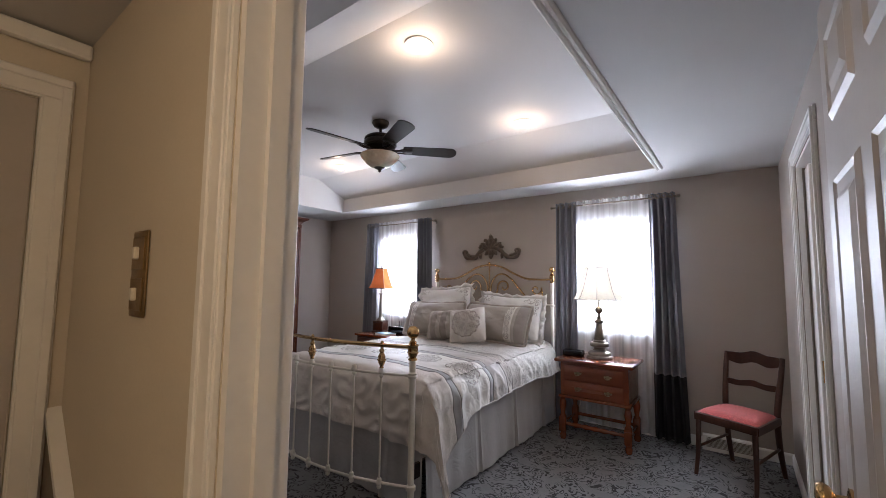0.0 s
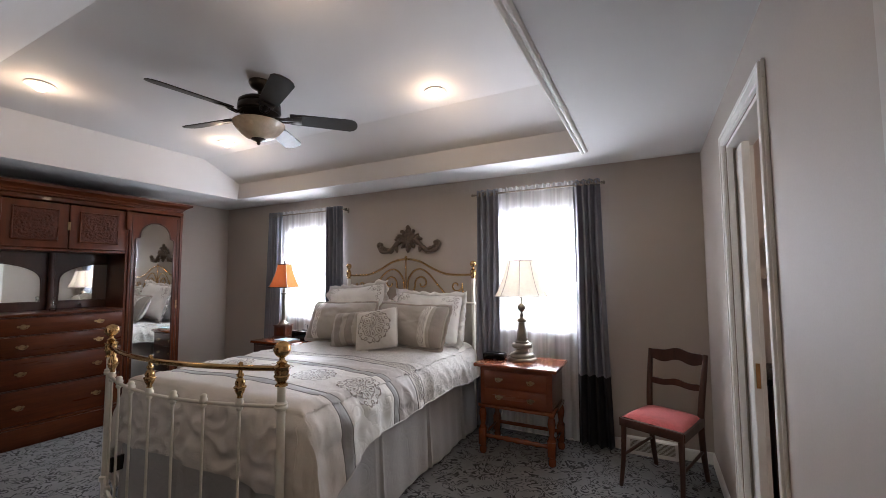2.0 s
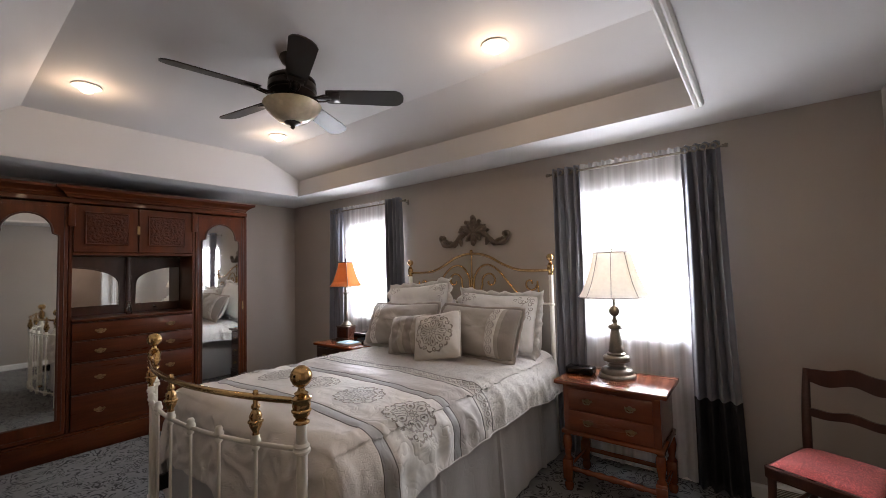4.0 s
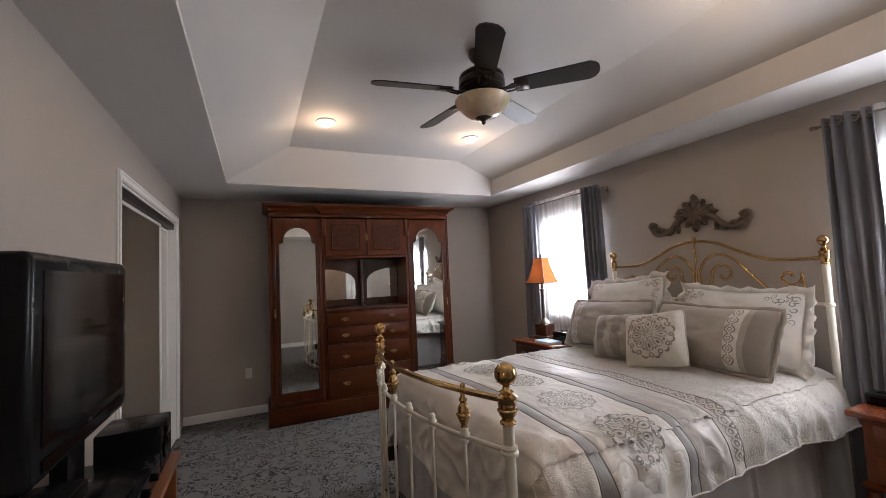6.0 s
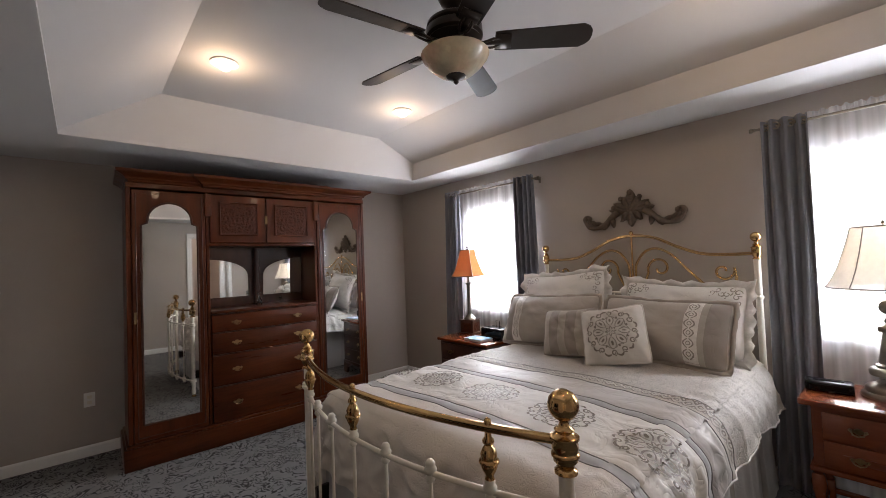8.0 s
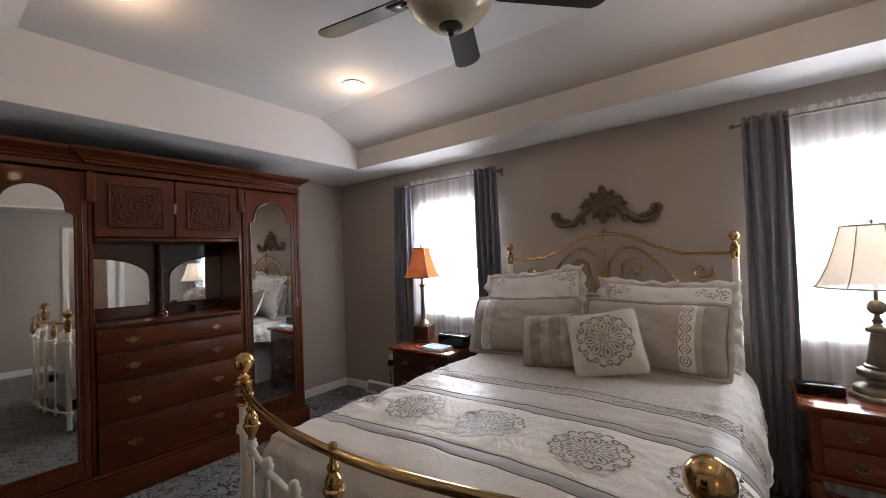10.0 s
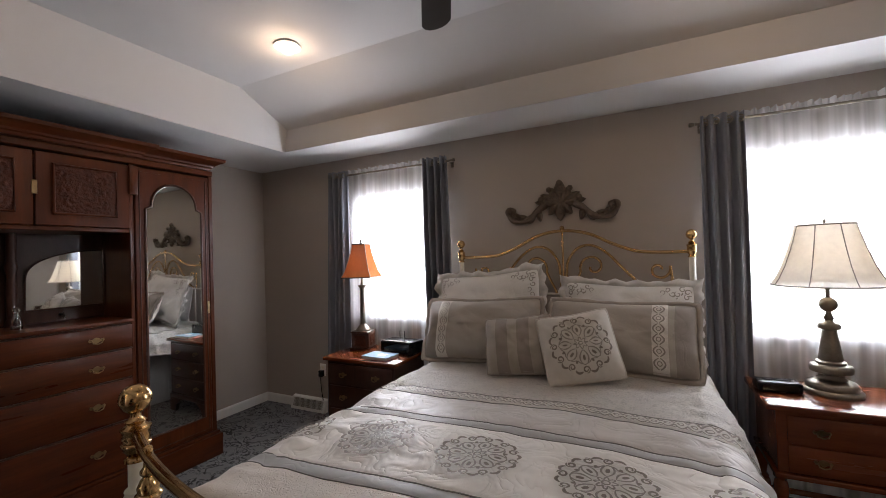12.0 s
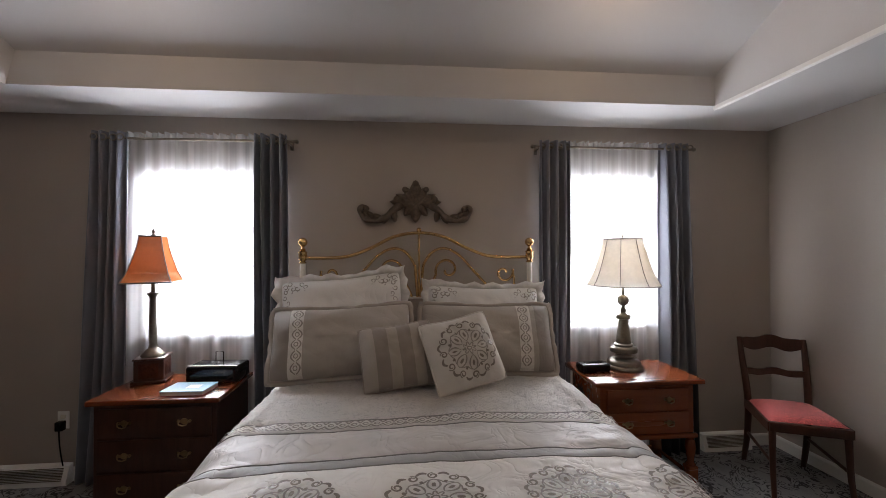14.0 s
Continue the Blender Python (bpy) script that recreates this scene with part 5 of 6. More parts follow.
def open_nightstand(m):
    th = thing("nightstand", m, "cherry two-drawer nightstand on turned legs with stretchers", "nightstand", "nightstands")
    w, d = 0.34, 0.235
    part("tabletop", box(-w, w, -d, d, 0.702, 0.730, 0.008, 3), CHERRY, th)
    part("body", box(-w + 0.045, w - 0.045, -d + 0.045, d - 0.03, 0.40, 0.701, 0.003), CHERRY, th)
    part("apron", box(-w + 0.03, w - 0.03, -d + 0.028, d - 0.02, 0.375, 0.399, 0.005, 2), CHERRY, th)
    for z0, z1 in ((0.545, 0.675), (0.408, 0.535)):
        dr = part("drawer", box(-w + 0.085, w - 0.085, -d + 0.033, -d + 0.0445, z0, z1, 0.004, 2), CHERRY, th)
        for hx in (-0.13, 0.13):
            pull(dr, hx, -d + 0.033, (z0 + z1) / 2, 0.07)
    for sx in (-1, 1):
        for sy in (-1, 1):
            px, py = sx * (w - 0.058), sy * (d - 0.06)
            bm = lathe([(0.022, 0), (0.028, 0.01), (0.030, 0.04), (0.022, 0.055), (0.030, 0.066), (0.030, 0.07)], 16, pose(px, py, 0))
            add_box(bm, px - 0.03, px + 0.03, py - 0.03, py + 0.03, 0.07, 0.20, 0.004)
            add_lathe(bm, [(0.026, 0.20), (0.030, 0.21), (0.018, 0.225), (0.024, 0.26), (0.032, 0.31), (0.026, 0.35), (0.020, 0.358), (0.030, 0.374)], 16, pose(px, py, 0))
            part("leg", bm, CHERRY, th)
        part("side_stretcher", tube([(sx * (w - 0.058), -d + 0.09, 0.14), (sx * (w - 0.058), d - 0.09, 0.14)], lambda t: 0.013 + 0.007 * math.sin(math.pi * t) + 0.003 * math.sin(30 * t), 10), CHERRY, th)
    part("front_stretcher", tube([(-w + 0.088 + (2 * w - 0.176) * i / 40, -d + 0.06, 0.14) for i in range(41)], lambda t: 0.014 + 0.006 * math.sin(math.pi * t) + 0.003 * math.sin(40 * t), 10), CHERRY, th)
    part("back_stretcher", tube([(-w + 0.088, d - 0.06, 0.14), (w - 0.088, d - 0.06, 0.14)], 0.015, 10), CHERRY, th)
    return th


def chest_nightstand(m):
    th = thing("nightstand", m, "cherry nightstand chest with bracket feet, body coloured darker for shade", "nightstand", "nightstands")
    w, d = 0.335, 0.24
    part("tabletop", box(-w, w, -d, d, 0.702, 0.730, 0.008, 3), CHERRY, th)
    # everything below the top takes the dark wood, standing in for backlit shade
    part("body", box(-w + 0.025, w - 0.025, -d + 0.03, d - 0.02, 0.17, 0.701, 0.003), DARKWOOD, th)
    for z0, z1 in ((0.53, 0.68), (0.355, 0.515), (0.19, 0.34)):
        dr = part("drawer", box(-w + 0.05, w - 0.05, -d + 0.018, -d + 0.0295, z0, z1, 0.004, 2), DARKWOOD, th)
        for hx in (-0.15, 0.15):
            pull(dr, hx, -d + 0.018, (z0 + z1) / 2, 0.075)
    part("base_moulding", box(-w + 0.012, w - 0.012, -d + 0.018, d - 0.012, 0.13, 0.169, 0.008, 2), DARKWOOD, th)
    for sx in (-1, 1):
        pts = [(sx * (w - 0.015), 0), (sx * (w - 0.015), 0.129), (sx * 0.10, 0.129), (sx * 0.16, 0.105), (sx * 0.21, 0.07), (sx * 0.23, 0.0)]
        part("bracket_foot", prism([Vector((a, -d + 0.022, b)) for a, b in pts], Vector((0, 0.03, 0))), DARKWOOD, th)
        part("rear_foot", box(sx * (w - 0.06) - 0.03, sx * (w - 0.06) + 0.03, d - 0.09, d - 0.03, 0, 0.129, 0.003), DARKWOOD, th)
    return th


open_nightstand(pose(1.348, -0.405, 0))
chest_nightstand(pose(-1.415, -0.41, 0))


# ---- table lamps ----
def shade_cloth(name, color, thin):
    return cloth_through(name, color, 0.062, thin)


SHADEW = shade_cloth("cream_lamp_shade_cloth", (0.78, 0.72, 0.62), 0.28)
SHADEO = shade_cloth("amber_lamp_shade_cloth", (0.37, 0.110, 0.036), 0.22)
NT = 0.7305
lampr = thing("table_lamp", pose(1.342, -0.345, NT), "antique pewter table lamp with lit cream bell shade", "table lamp", "table lamps")
part("base", lathe([(0, 0), (0.118, 0), (0.120, 0.012), (0.112, 0.022), (0.104, 0.026), (0.104, 0.044), (0.094, 0.056), (0.076, 0.064), (0.060, 0.072), (0, 0.074)], 36), PEWTER, lampr)
part("pedestal", lathe([(0.062, 0.072), (0.050, 0.082), (0.052, 0.096), (0.084, 0.108), (0.086, 0.128), (0.080, 0.140), (0.058, 0.146), (0.060, 0.158), (0.048, 0.166), (0, 0.166)], 32), PEWTER, lampr)
part("column", lathe([(0.048, 0.166), (0.050, 0.172), (0.046, 0.186), (0.030, 0.310), (0.028, 0.318), (0.044, 0.324), (0.046, 0.340), (0.040, 0.350), (0.022, 0.356), (0.016, 0.366), (0.022, 0.376), (0.013, 0.396), (0.011, 0.410), (0, 0.410)], 12), PEWTER, lampr)
part("ball", lathe([(r * 0.95, z * 0.95) for r, z in BALL], 20, pose(0, 0, 0.445)), PEWTER, lampr)
part("neck", tube([(0, 0, 0.48), (0, 0, 0.56)], 0.009, 10), PEWTER, lampr)
part("harp", tube([(0, 0, 0.56), (0.05, 0, 0.62), (0.055, 0, 0.72), (0.02, 0, 0.82), (0, 0, 0.835), (-0.02, 0, 0.82), (-0.055, 0, 0.72), (-0.05, 0, 0.62), (0, 0, 0.56)], 0.0025, 6), AGEBRASS, lampr)
bellp = [(0.226, 0.545), (0.205, 0.580), (0.178, 0.640), (0.152, 0.720), (0.130, 0.800), (0.118, 0.850)]
part("shade", lathe(bellp, 8 * 5), SHADEW, lampr, "cream cloth bell shade")
for k in range(8):
    a = 2 * math.pi * k / 8 + 0.2
    part("shade_rib", tube([((r + 0.001) * math.cos(a), (r + 0.001) * math.sin(a), z) for r, z in bellp], 0.0022, 6), LINENDK, lampr)
for r, z in (bellp[0], bellp[-1]):
    part("shade_trim", tube([(r * math.cos(t), r * math.sin(t), z) for t in [6.2832 * i / 40 for i in range(41)]], 0.004, 6, False), LINENDK, lampr)
part("finial", lathe([(0.006, 0.838), (0.010, 0.848), (0.005, 0.86), (0.009, 0.87), (0, 0.885)], 10), PEWTER, lampr)

lampl = thing("table_lamp", pose(-1.625, -0.29, NT), "slim column table lamp with lit amber square shade", "table lamp", "table lamps")
sq = lambda s, z: [Vector((x * s, y * s, z)) for x, y in ((-1, -1), (1, -1), (1, 1), (-1, 1))]
RT = pose(0, 0, 0, 0, 0, 14)
part("plinth", box(-0.088, 0.088, -0.088, 0.088, 0, 0.014, 0.004, 2, RT), DARKWOOD, lampl)
part("box_base", box(-0.076, 0.076, -0.076, 0.076, 0.0145, 0.135, 0.004, 1, RT), DARKWOOD, lampl)
for q in range(4):
    mm = RT @ pose(0, 0, 0, 0, 0, 90 * q)
    bm = grid(16, 12, lambda u, v: Vector(((u - 0.5) * 0.10, -0.0765 - 0.005 * abs(math.sin(14 * math.hypot(u - 0.5, v - 0.5))) * min(1, 5 * min(u, 1 - u, v, 1 - v)), 0.03 + v * 0.085)))
    bmesh.ops.transform(bm, matrix=mm, verts=bm.verts)
    part("carved_face", bm, CARVED, lampl)
part("base_cap", box(-0.082, 0.082, -0.082, 0.082, 0.1355, 0.146, 0.004, 2, RT), DARKWOOD, lampl)
part("turned_foot", lathe([(0.062, 0.146), (0.064, 0.154), (0.050, 0.168), (0.044, 0.176), (0.036, 0.186), (0.026, 0.194), (0.024, 0.205)], 24), PEWTER, lampl)
part("column", lathe([(0.024, 0.20), (0.022, 0.22), (0.019, 0.50), (0.024, 0.508), (0.034, 0.520), (0.034, 0.528), (0.012, 0.532), (0.010, 0.60), (0, 0.60)], 16), PEWTER, lampl)
shp = [(0.128, 0.595), (0.104, 0.650), (0.082, 0.730), (0.064, 0.810), (0.056, 0.872)]
bm = bmesh.new()
prev = None
for r, z in shp:
    ring = [bm.verts.new(RT @ p) for p in sq(r, z)]
    if prev:
        for k in range(4):
            bm.faces.new((prev[k], prev[(k + 1) % 4], ring[(k + 1) % 4], ring[k]))
    prev = ring
part("shade", bm, SHADEO, lampl, "amber cloth square bell shade", False)
for k in range(4):
    part("shade_rib", tube([RT @ sq(r + 0.001, z)[k] for r, z in shp], 0.003, 6), LINENDK, lampl)
for r, z in (shp[0], shp[-1]):
    part("shade_trim", tube([RT @ p for p in sq(r, z)] + [RT @ sq(r, z)[0]], 0.0045, 6, False), BRONZE, lampl)
part("harp", tube([(0, 0, 0.60), (0.035, 0, 0.65), (0.038, 0, 0.75), (0, 0, 0.875), (-0.038, 0, 0.75), (-0.035, 0, 0.65), (0, 0, 0.60)], 0.0025, 6), AGEBRASS, lampl)
part("finial", lathe([(0.012, 0.874), (0.014, 0.880), (0.006, 0.888), (0.010, 0.900), (0.004, 0.915), (0, 0.92)], 10), BRONZE, lampl)

# ---- small things on the nightstands ----
ck = thing("alarm_clock", pose(1.11, -0.40, NT, 0, 0, 4), "low black digital alarm clock", "alarm clock")
part("case", box(-0.095, 0.095, -0.045, 0.06, 0, 0.052, 0.012, 3), BLACK, ck)
part("display", box(-0.075, 0.075, -0.048, -0.0455, 0.012, 0.040, 0.001), SCREEN, ck)
part("button_bar", box(-0.06, 0.06, 0.0, 0.02, 0.0525, 0.057, 0.002), BLACK, ck)
bx = thing("radio", pose(-1.235, -0.31, NT, 0, 0, -4), "black desktop radio dock on the nightstand", "radio")
part("case", box(-0.15, 0.15, -0.085, 0.09, 0, 0.095, 0.014, 3), BLACK, bx)
part("front_trim", box(-0.13, 0.13, -0.0885, -0.0855, 0.02, 0.08, 0.001), SCREEN, bx)
part("top_trim", box(-0.145, 0.145, -0.08, -0.06, 0.0955, 0.0985, 0.001), PEWTER, bx)
part("wire_cradle", tube([(-0.015, 0, 0.096), (-0.015, 0, 0.165), (0.03, 0, 0.165), (0.03, 0, 0.096)], 0.003, 6), BLACK, bx)
BLUE = mat("pale_blue_cover", (0.28, 0.46, 0.62), 0.35, var=0.1, coat=0.3)
PAPER = mat("book_pages", (0.72, 0.69, 0.62), 0.8, var=0.08, stretch=(1, 1, 30))
REDC = mat("red_spine", (0.35, 0.06, 0.07), 0.5)
bk = thing("book", pose(-1.29, -0.53, NT, 0, 0, -3), "thin book with pale blue cover lying flat", "book")
part("pages", box(-0.112, 0.112, -0.078, 0.078, 0.003, 0.022), PAPER, bk)
part("cover", box(-0.116, 0.116, -0.081, 0.081, 0.0222, 0.0255, 0.001), BLUE, bk)
part("back_cover", box(-0.116, 0.116, -0.081, 0.081, 0, 0.0028, 0.001), REDC, bk)
part("cover_label", box(-0.01, 0.06, -0.03, 0.03, 0.0256, 0.0264), TRIM, bk)

# ---- wall ornament ----
PLAST = mat("aged_brown_plaster", (0.115, 0.084, 0.060), 0.7, var=0.45, scale=14, fine=60, bump=0.8, dist=0.006)
orn = thing("wall_ornament", pose(-0.02, -0.006, 1.847), "carved brown acanthus scroll hung on the wall", "wall decor")


def leaf(bm, cx, cz, ang, ln, wd, th=0.022):
    n = 10
    L = []
    ca, sa = math.cos(radians(ang)), math.sin(radians(ang))
    for i in range(n + 1):
        t = i / n
        hw = wd * (math.sin(math.pi * min(1, 0.15 + t * 0.85)) ** 0.7) * 0.5 + 0.002
        hump = th * (0.35 + 0.65 * math.sin(math.pi * t * 0.9 + 0.2))
        row = []
        for j in range(-3, 4):
            s = j / 3
            x, z = t * ln, s * hw
            row.append(bm.verts.new((cx + ca * x - sa * z, -0.004 - hump * (1 - 0.8 * s * s) - (0.014 if t > 0.85 else 0) * (1 - abs(s)), cz + sa * x + ca * z)))
        L.append(row)
    for a, b in zip(L, L[1:]):
        for j in range(6):
            bm.faces.new((a[j], a[j + 1], b[j + 1], b[j]))


for nm, args in (("shell_leaf", [(0, -0.02, 90, 0.165, 0.085), (0, -0.02, 62, 0.135, 0.07), (0, -0.02, 118, 0.135, 0.07), (0, -0.02, 32, 0.145, 0.065), (0, -0.02, 148, 0.145, 0.065), (0, -0.0, 4, 0.16, 0.06), (0, 0.0, 176, 0.16, 0.06), (0, 0.0, -90, 0.12, 0.07), (0.01, 0.0, -50, 0.10, 0.055), (-0.01, 0, -130, 0.10, 0.055)]),):
    for a in args:
        bm = bmesh.new()
        leaf(bm, a[0], a[1], a[2], 1.14 * a[3], 1.1 * a[4], th=0.036)
        part(nm, bm, PLAST, orn)
for cx, cz, r in ((0, 0.14, 0.020), (0.075, 0.098, 0.018), (-0.075, 0.098, 0.018), (0.135, 0.03, 0.019), (-0.135, 0.03, 0.019), (0, -0.105, 0.020)):
    part("curl_boss", lathe([(0, -0.02), (r, -0.012), (r * 1.15, 0), (r * 0.8, 0.010), (0, 0.014)], 12, pose(cx, -0.030, cz, 90, 0, 0)), PLAST, orn)
for s in (-1, 1):
    arm = smooth_path([(s * 0.10, -0.02, -0.01), (s * 0.17, -0.026, -0.055), (s * 0.22, -0.024, -0.105), (s * 0.29, -0.024, -0.125), (s * 0.36, -0.024, -0.105), (s * 0.392, -0.026, -0.055), (s * 0.372, -0.030, -0.022), (s * 0.345, -0.030, -0.036), (s * 0.352, -0.028, -0.06)])
    part("scroll_arm", tube(arm, lambda t: 0.024 - 0.010 * t + 0.004 * math.sin(30 * t), 10), PLAST, orn)
    for cx, cz, an in ((0.19, -0.07, -60), (0.24, -0.11, 20), (0.29, -0.12, 50), (0.33, -0.115, 60), (0.16, -0.05, -100)):
        bm = bmesh.new()
        leaf(bm, s * cx, cz, an if s > 0 else 180 - an, 0.085, 0.045, 0.034)
        part("acanthus_leaf", bm, PLAST, orn)

# ---- side chair ----
FABRIC = quilted("coral_patterned_seat_cloth", (0.42, 0.085, 0.080), 85, 0.4, 0.75, 0.2, 4, 2.6)
chair = thing("side_chair", pose(2.39, -0.50, 0, 0, 0, -23), "dark wood side chair with coral patterned seat", "chair")
for s in (-1, 1):
    part("front_leg", tube(smooth_path([(s * 0.185, -0.20, 0.43), (s * 0.187, -0.205, 0.30), (s * 0.190, -0.215, 0.15), (s * 0.195, -0.245, 0.0)], 6), lambda t: 0.020 - 0.006 * t, 10), DARKWOOD, chair)
    part("back_post", tube(smooth_path([(s * 0.175, 0.27, 0.0), (s * 0.172, 0.215, 0.20), (s * 0.172, 0.19, 0.42), (s * 0.178, 0.21, 0.58), (s * 0.186, 0.25, 0.74), (s * 0.190, 0.285, 0.875)], 6), lambda t: 0.016 + 0.006 * math.sin(math.pi * t), 10), DARKWOOD, chair)
    part("side_seat_rail", prism([Vector((s * 0.172, 0.20, 0.40)), Vector((s * 0.172, 0.20, 0.455)), Vector((s * 0.19, -0.21, 0.45)), Vector((s * 0.19, -0.21, 0.395))], Vector((s * 0.022, 0, 0))), DARKWOOD, chair)
    part("side_stretcher", tube([(s * 0.188, -0.21, 0.20), (s * 0.172, 0.21, 0.22)], 0.010, 8), DARKWOOD, chair)
part("front_seat_rail", box(-0.205, 0.205, -0.222, -0.195, 0.395, 0.45, 0.006, 2), DARKWOOD, chair)
part("back_seat_rail", box(-0.17, 0.17, 0.18, 0.202, 0.40, 0.45, 0.004), DARKWOOD, chair)


def rail(z0, amp, h0, h1, yy, nm):
    n = 20
    top_, bot_ = [], []
    for i in range(n + 1):
        u = -1 + 2 * i / n
        y = yy + 0.022 * (1 - u * u)
        top_.append(Vector((u * 0.178, y, z0 + h1 + amp * (1 - u * u) ** 2 + 0.006 * math.cos(7 * u))))
        bot_.append(Vector((u * 0.178, y, z0 - h0 + 0.5 * amp * math.cos(5.5 * u))))
    bm = bmesh.new()
    f = [[bm.verts.new(p + Vector((0, dy, 0))) for p in row] for dy in (-0.009, 0.009) for row in (top_, bot_)]
    for i in range(n):
        for a, b in ((0, 1), (2, 3), (0, 2), (1, 3)):
            bm.faces.new((f[a][i], f[a][i + 1], f[b][i + 1], f[b][i]))
    for i in (0, n):
        bm.faces.new((f[0][i], f[1][i], f[3][i], f[2][i]))
    part(nm, bm, DARKWOOD, chair)


rail(0.835, 0.025, 0.035, 0.035, 0.272, "crest_rail")
rail(0.645, 0.012, 0.018, 0.018, 0.222, "middle_rail")


def seat_pt(u, v):
    x, y = (2 * u - 1), (2 * v - 1)
    w = 0.178 + 0.02 * (1 - v)
    return Vector((x * w, -0.005 + y * 0.188, 0.452 + 0.040 * max(0, (1 - abs(x) ** 4) * (1 - abs(y) ** 4)) ** 0.5))


bm = grid(20, 20, seat_pt)
part("seat_cushion", bm, FABRIC, chair, "coral patterned upholstered seat")

# ---- television and its stand ----
ORANGE = mat("orange_oak", (0.22, 0.075, 0.026), 0.35, var=0.25, scale=3, fine=24, bump=0.04, coat=0.4, stretch=(0.8, 6, 6))
st = thing("tv_stand", pose(0.25, -3.715, 0), "oak television stand with open shelves", "tv stand")
w, d = 0.53, 0.19
part("top_board", box(-w, w, -d, d, 0.685, 0.715, 0.006, 2), ORANGE, st)
for s in (-1, 1):
    part("side_board", box(s * (w - 0.03) - 0.012, s * (w - 0.03) + 0.012, -d + 0.01, d - 0.015, 0, 0.684, 0.003), ORANGE, st)
part("shelf", box(-w + 0.043, w - 0.043, -d + 0.015, d - 0.02, 0.34, 0.36, 0.003), ORANGE, st)
part("bottom_shelf", box(-w + 0.043, w - 0.043, -d + 0.015, d - 0.02, 0.05, 0.07, 0.003), ORANGE, st)
part("back_panel", box(-w + 0.043, w - 0.043, -d + 0.003, -d + 0.012, 0.05, 0.684), DARKWOOD, st)

tv = thing("television", pose(0.322, -3.700, 0.7155), "black flat television with glossy bezel, switched off", "television")
part("back_shell", box(-0.30, 0.30, -0.150, -0.0760, 0.34, 0.82, 0.03, 3), BLACK, tv)
part("bezel", box(-0.40, 0.40, -0.075, 0.015, 0.285, 0.862, 0.026, 4), BLACK, tv)
part("screen", box(-0.335, 0.335, 0.0152, 0.0175, 0.375, 0.815), SCREEN, tv, "dark reflective screen", False)
part("speaker_bar", box(-0.335, 0.335, 0.0152, 0.019, 0.312, 0.345, 0.002), SCREEN, tv)
part("neck", box(-0.07, 0.07, -0.065, -0.017, 0.115, 0.31, 0.012, 2), BLACK, tv)
part("foot", lathe([(0, 0.0), (0.16, 0.0), (0.165, 0.008), (0.15, 0.018), (0.05, 0.028), (0, 0.03)], 32, Matrix.Translation((0, 0, 0.0962)) @ Matrix.Diagonal((1.25, 0.75, 1, 1))), BLACK, tv)
sp = thing("speaker", pose(-0.13, -3.68, 0.7155), "black box loudspeaker on the stand", "speaker")
part("cabinet", box(-0.12, 0.10, -0.10, 0.12, 0, 0.19, 0.006, 2), BLACK, sp)
part("cone", lathe([(0.065, 0), (0.07, 0.006), (0.062, 0.008), (0.03, 0.003), (0.02, 0.008), (0, 0.010)], 24, pose(0.0, 0.1205, 0.095, -90, 0, 0)), SCREEN, sp)
sp2 = thing("speaker", pose(0.66, -3.735, 0.7155), "black box loudspeaker on the stand", "speaker")
part("cabinet", box(-0.08, 0.10, -0.10, 0.12, 0, 0.26, 0.006, 2), BLACK, sp2)
part("cone", lathe([(0.065, 0), (0.07, 0.006), (0.062, 0.008), (0.03, 0.003), (0.02, 0.008), (0, 0.010)], 24, pose(0.01, 0.1205, 0.11, -90, 0, 0)), SCREEN, sp2)
mb = thing("media_box", pose(0.05, -3.71, 0.7155), "flat black receiver under the television foot", "receiver")
part("case", box(-0.06, 0.50, -0.14, 0.15, 0, 0.0955, 0.006, 2), BLACK, mb)
part("front_panel", box(-0.04, 0.48, 0.1505, 0.153, 0.012, 0.085, 0.001), SCREEN, mb)
for _k in range(3):
    part("knob", lathe([(0, 0), (0.014, 0), (0.014, 0.012), (0.012, 0.014), (0, 0.014)], 16, pose(0.06 + 0.13 * _k, 0.1535, 0.045, -90, 0, 0)), BLACK, mb)
kb = thing("remote_dock", pose(0.71, -3.552, 0.7155), "small black gadget at the edge of the stand", "gadget")
part("gadget_base", lathe([(0, 0), (0.045, 0), (0.048, 0.012), (0.03, 0.03), (0, 0.036)], 20), BLACK, kb)
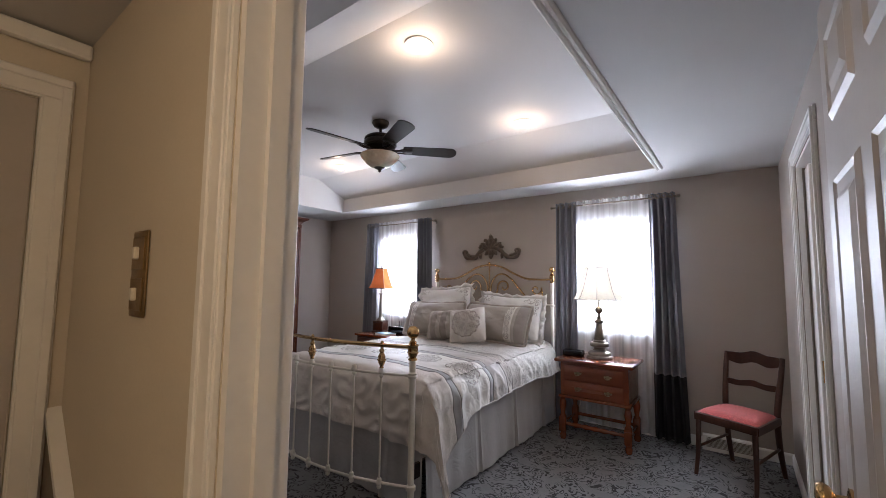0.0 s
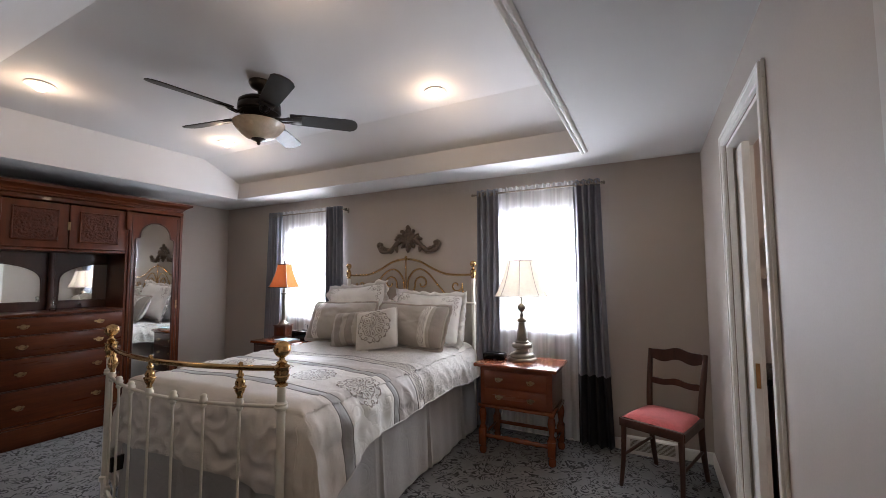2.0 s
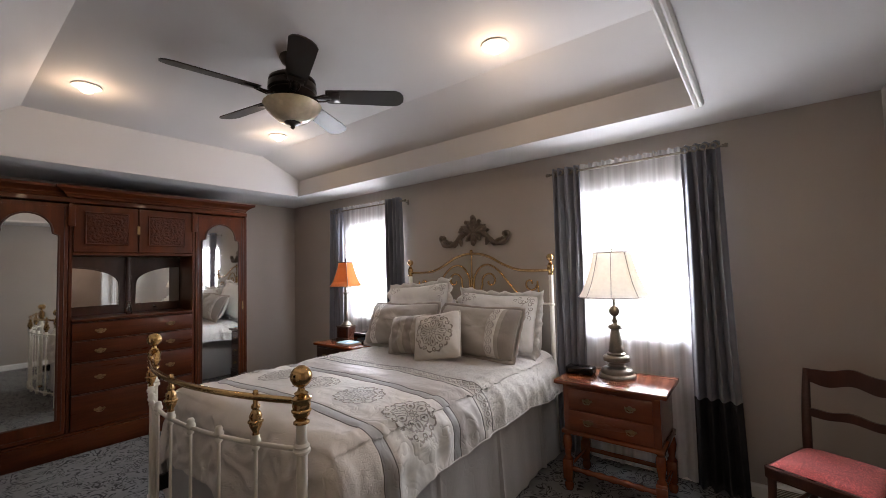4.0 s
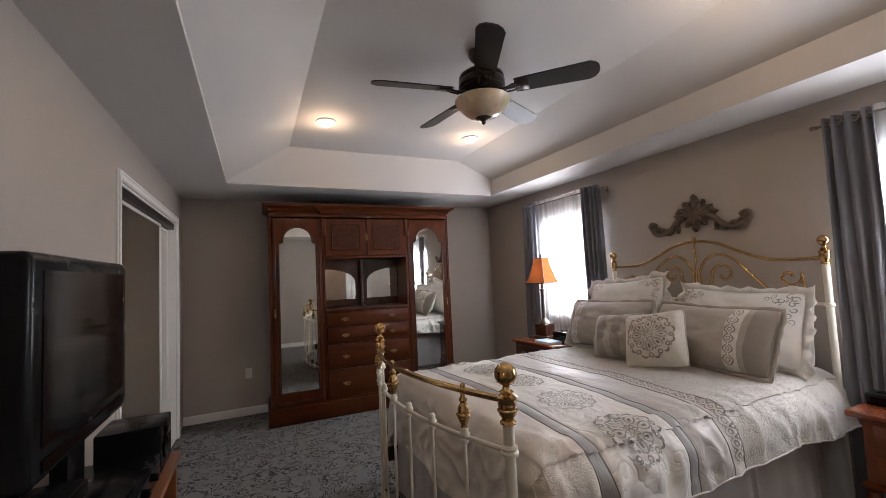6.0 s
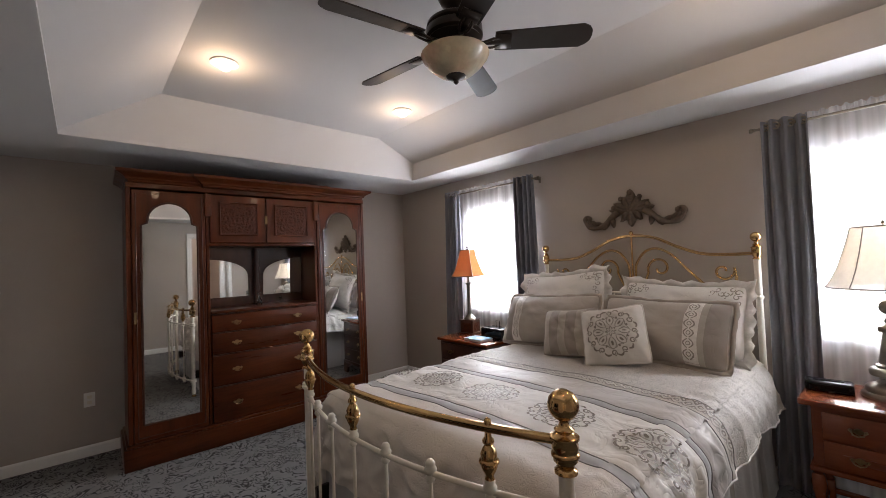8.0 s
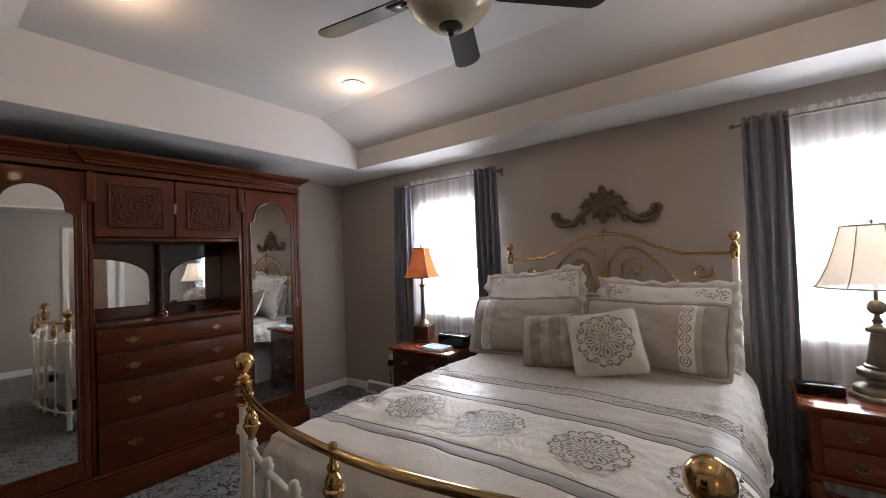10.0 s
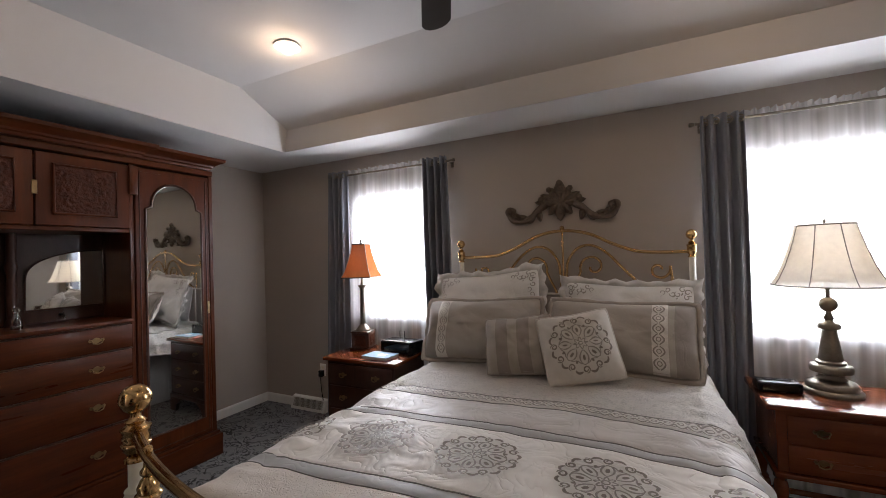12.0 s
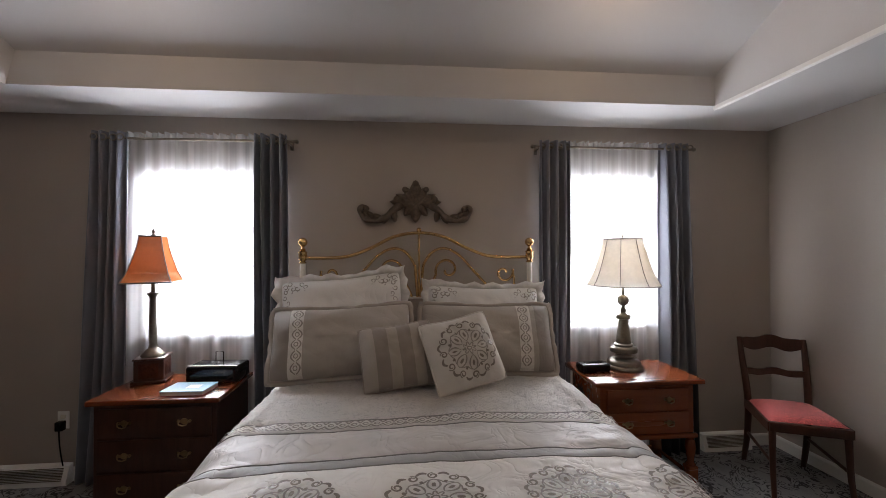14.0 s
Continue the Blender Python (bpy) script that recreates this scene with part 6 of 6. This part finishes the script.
part("gadget_knob", lathe([(0, 0.034), (0.018, 0.036), (0.022, 0.05), (0.012, 0.062), (0, 0.064)], 14), BLACK, kb)

# ---- outlets and vents ----
def outlet(m, plug):
    th = thing("outlet", m, "white wall outlet" + (" with a black plug" if plug else " plate"), "outlet")
    part("plate", box(-0.036, 0.036, -0.006, -0.0005, -0.058, 0.058, 0.003, 2), TRIM, th)
    for zz in (-0.022, 0.022):
        part("socket", box(-0.015, 0.015, -0.008, -0.0062, zz - 0.013, zz + 0.013, 0.003), IVORY, th)
    if plug:
        part("plug", box(-0.022, 0.022, -0.05, -0.0085, -0.06, 0.0, 0.006, 2), BLACK, th)
        part("cord", tube(smooth_path([(0, -0.04, -0.06), (0.01, -0.045, -0.16), (0.03, -0.04, -0.30), (0.06, -0.03, -0.385)]), 0.004, 6), BLACK, th)


outlet(pose(-2.35, 0, 0.40), True)
outlet(pose(LX, -3.28, 0.46, 0, 0, 90), False)


def vent(x0, x1):
    th = thing("floor_register", pose((x0 + x1) / 2, -0.0145, 0), "white baseboard heating register", "vent", "registers")
    h = (x1 - x0) / 2
    prof = [(0, 0.0), (-0.060, 0.0), (-0.062, 0.02), (-0.03, 0.115), (0, 0.125)]
    bm = prism([Vector((-h, a, b + 0.001)) for a, b in prof], Vector((2 * h, 0, 0)))
    part("register_body", bm, TRIM, th)
    for k in range(9):
        t = 0.12 + 0.76 * k / 8
        part("louvre", box(-h + 0.03, h - 0.03, -0.060 + 0.030 * t - 0.005, -0.060 + 0.030 * t - 0.0015, 0.024 + 0.09 * t - 0.002, 0.024 + 0.09 * t + 0.002), PEWTER, th)


vent(-2.72, -2.28)
vent(2.12, 2.50)
cord = thing("lamp_cord", pose(1.06, -0.14, 0), "white lamp cord looped by the wall", "cord")
part("cable", tube(smooth_path([(0, 0.06, 0.45), (0.01, 0.03, 0.36), (0.03, 0.0, 0.24), (0.0, -0.02, 0.10), (-0.03, -0.03, 0.008), (0.03, -0.05, 0.006)]), 0.005, 6), TRIM, cord)
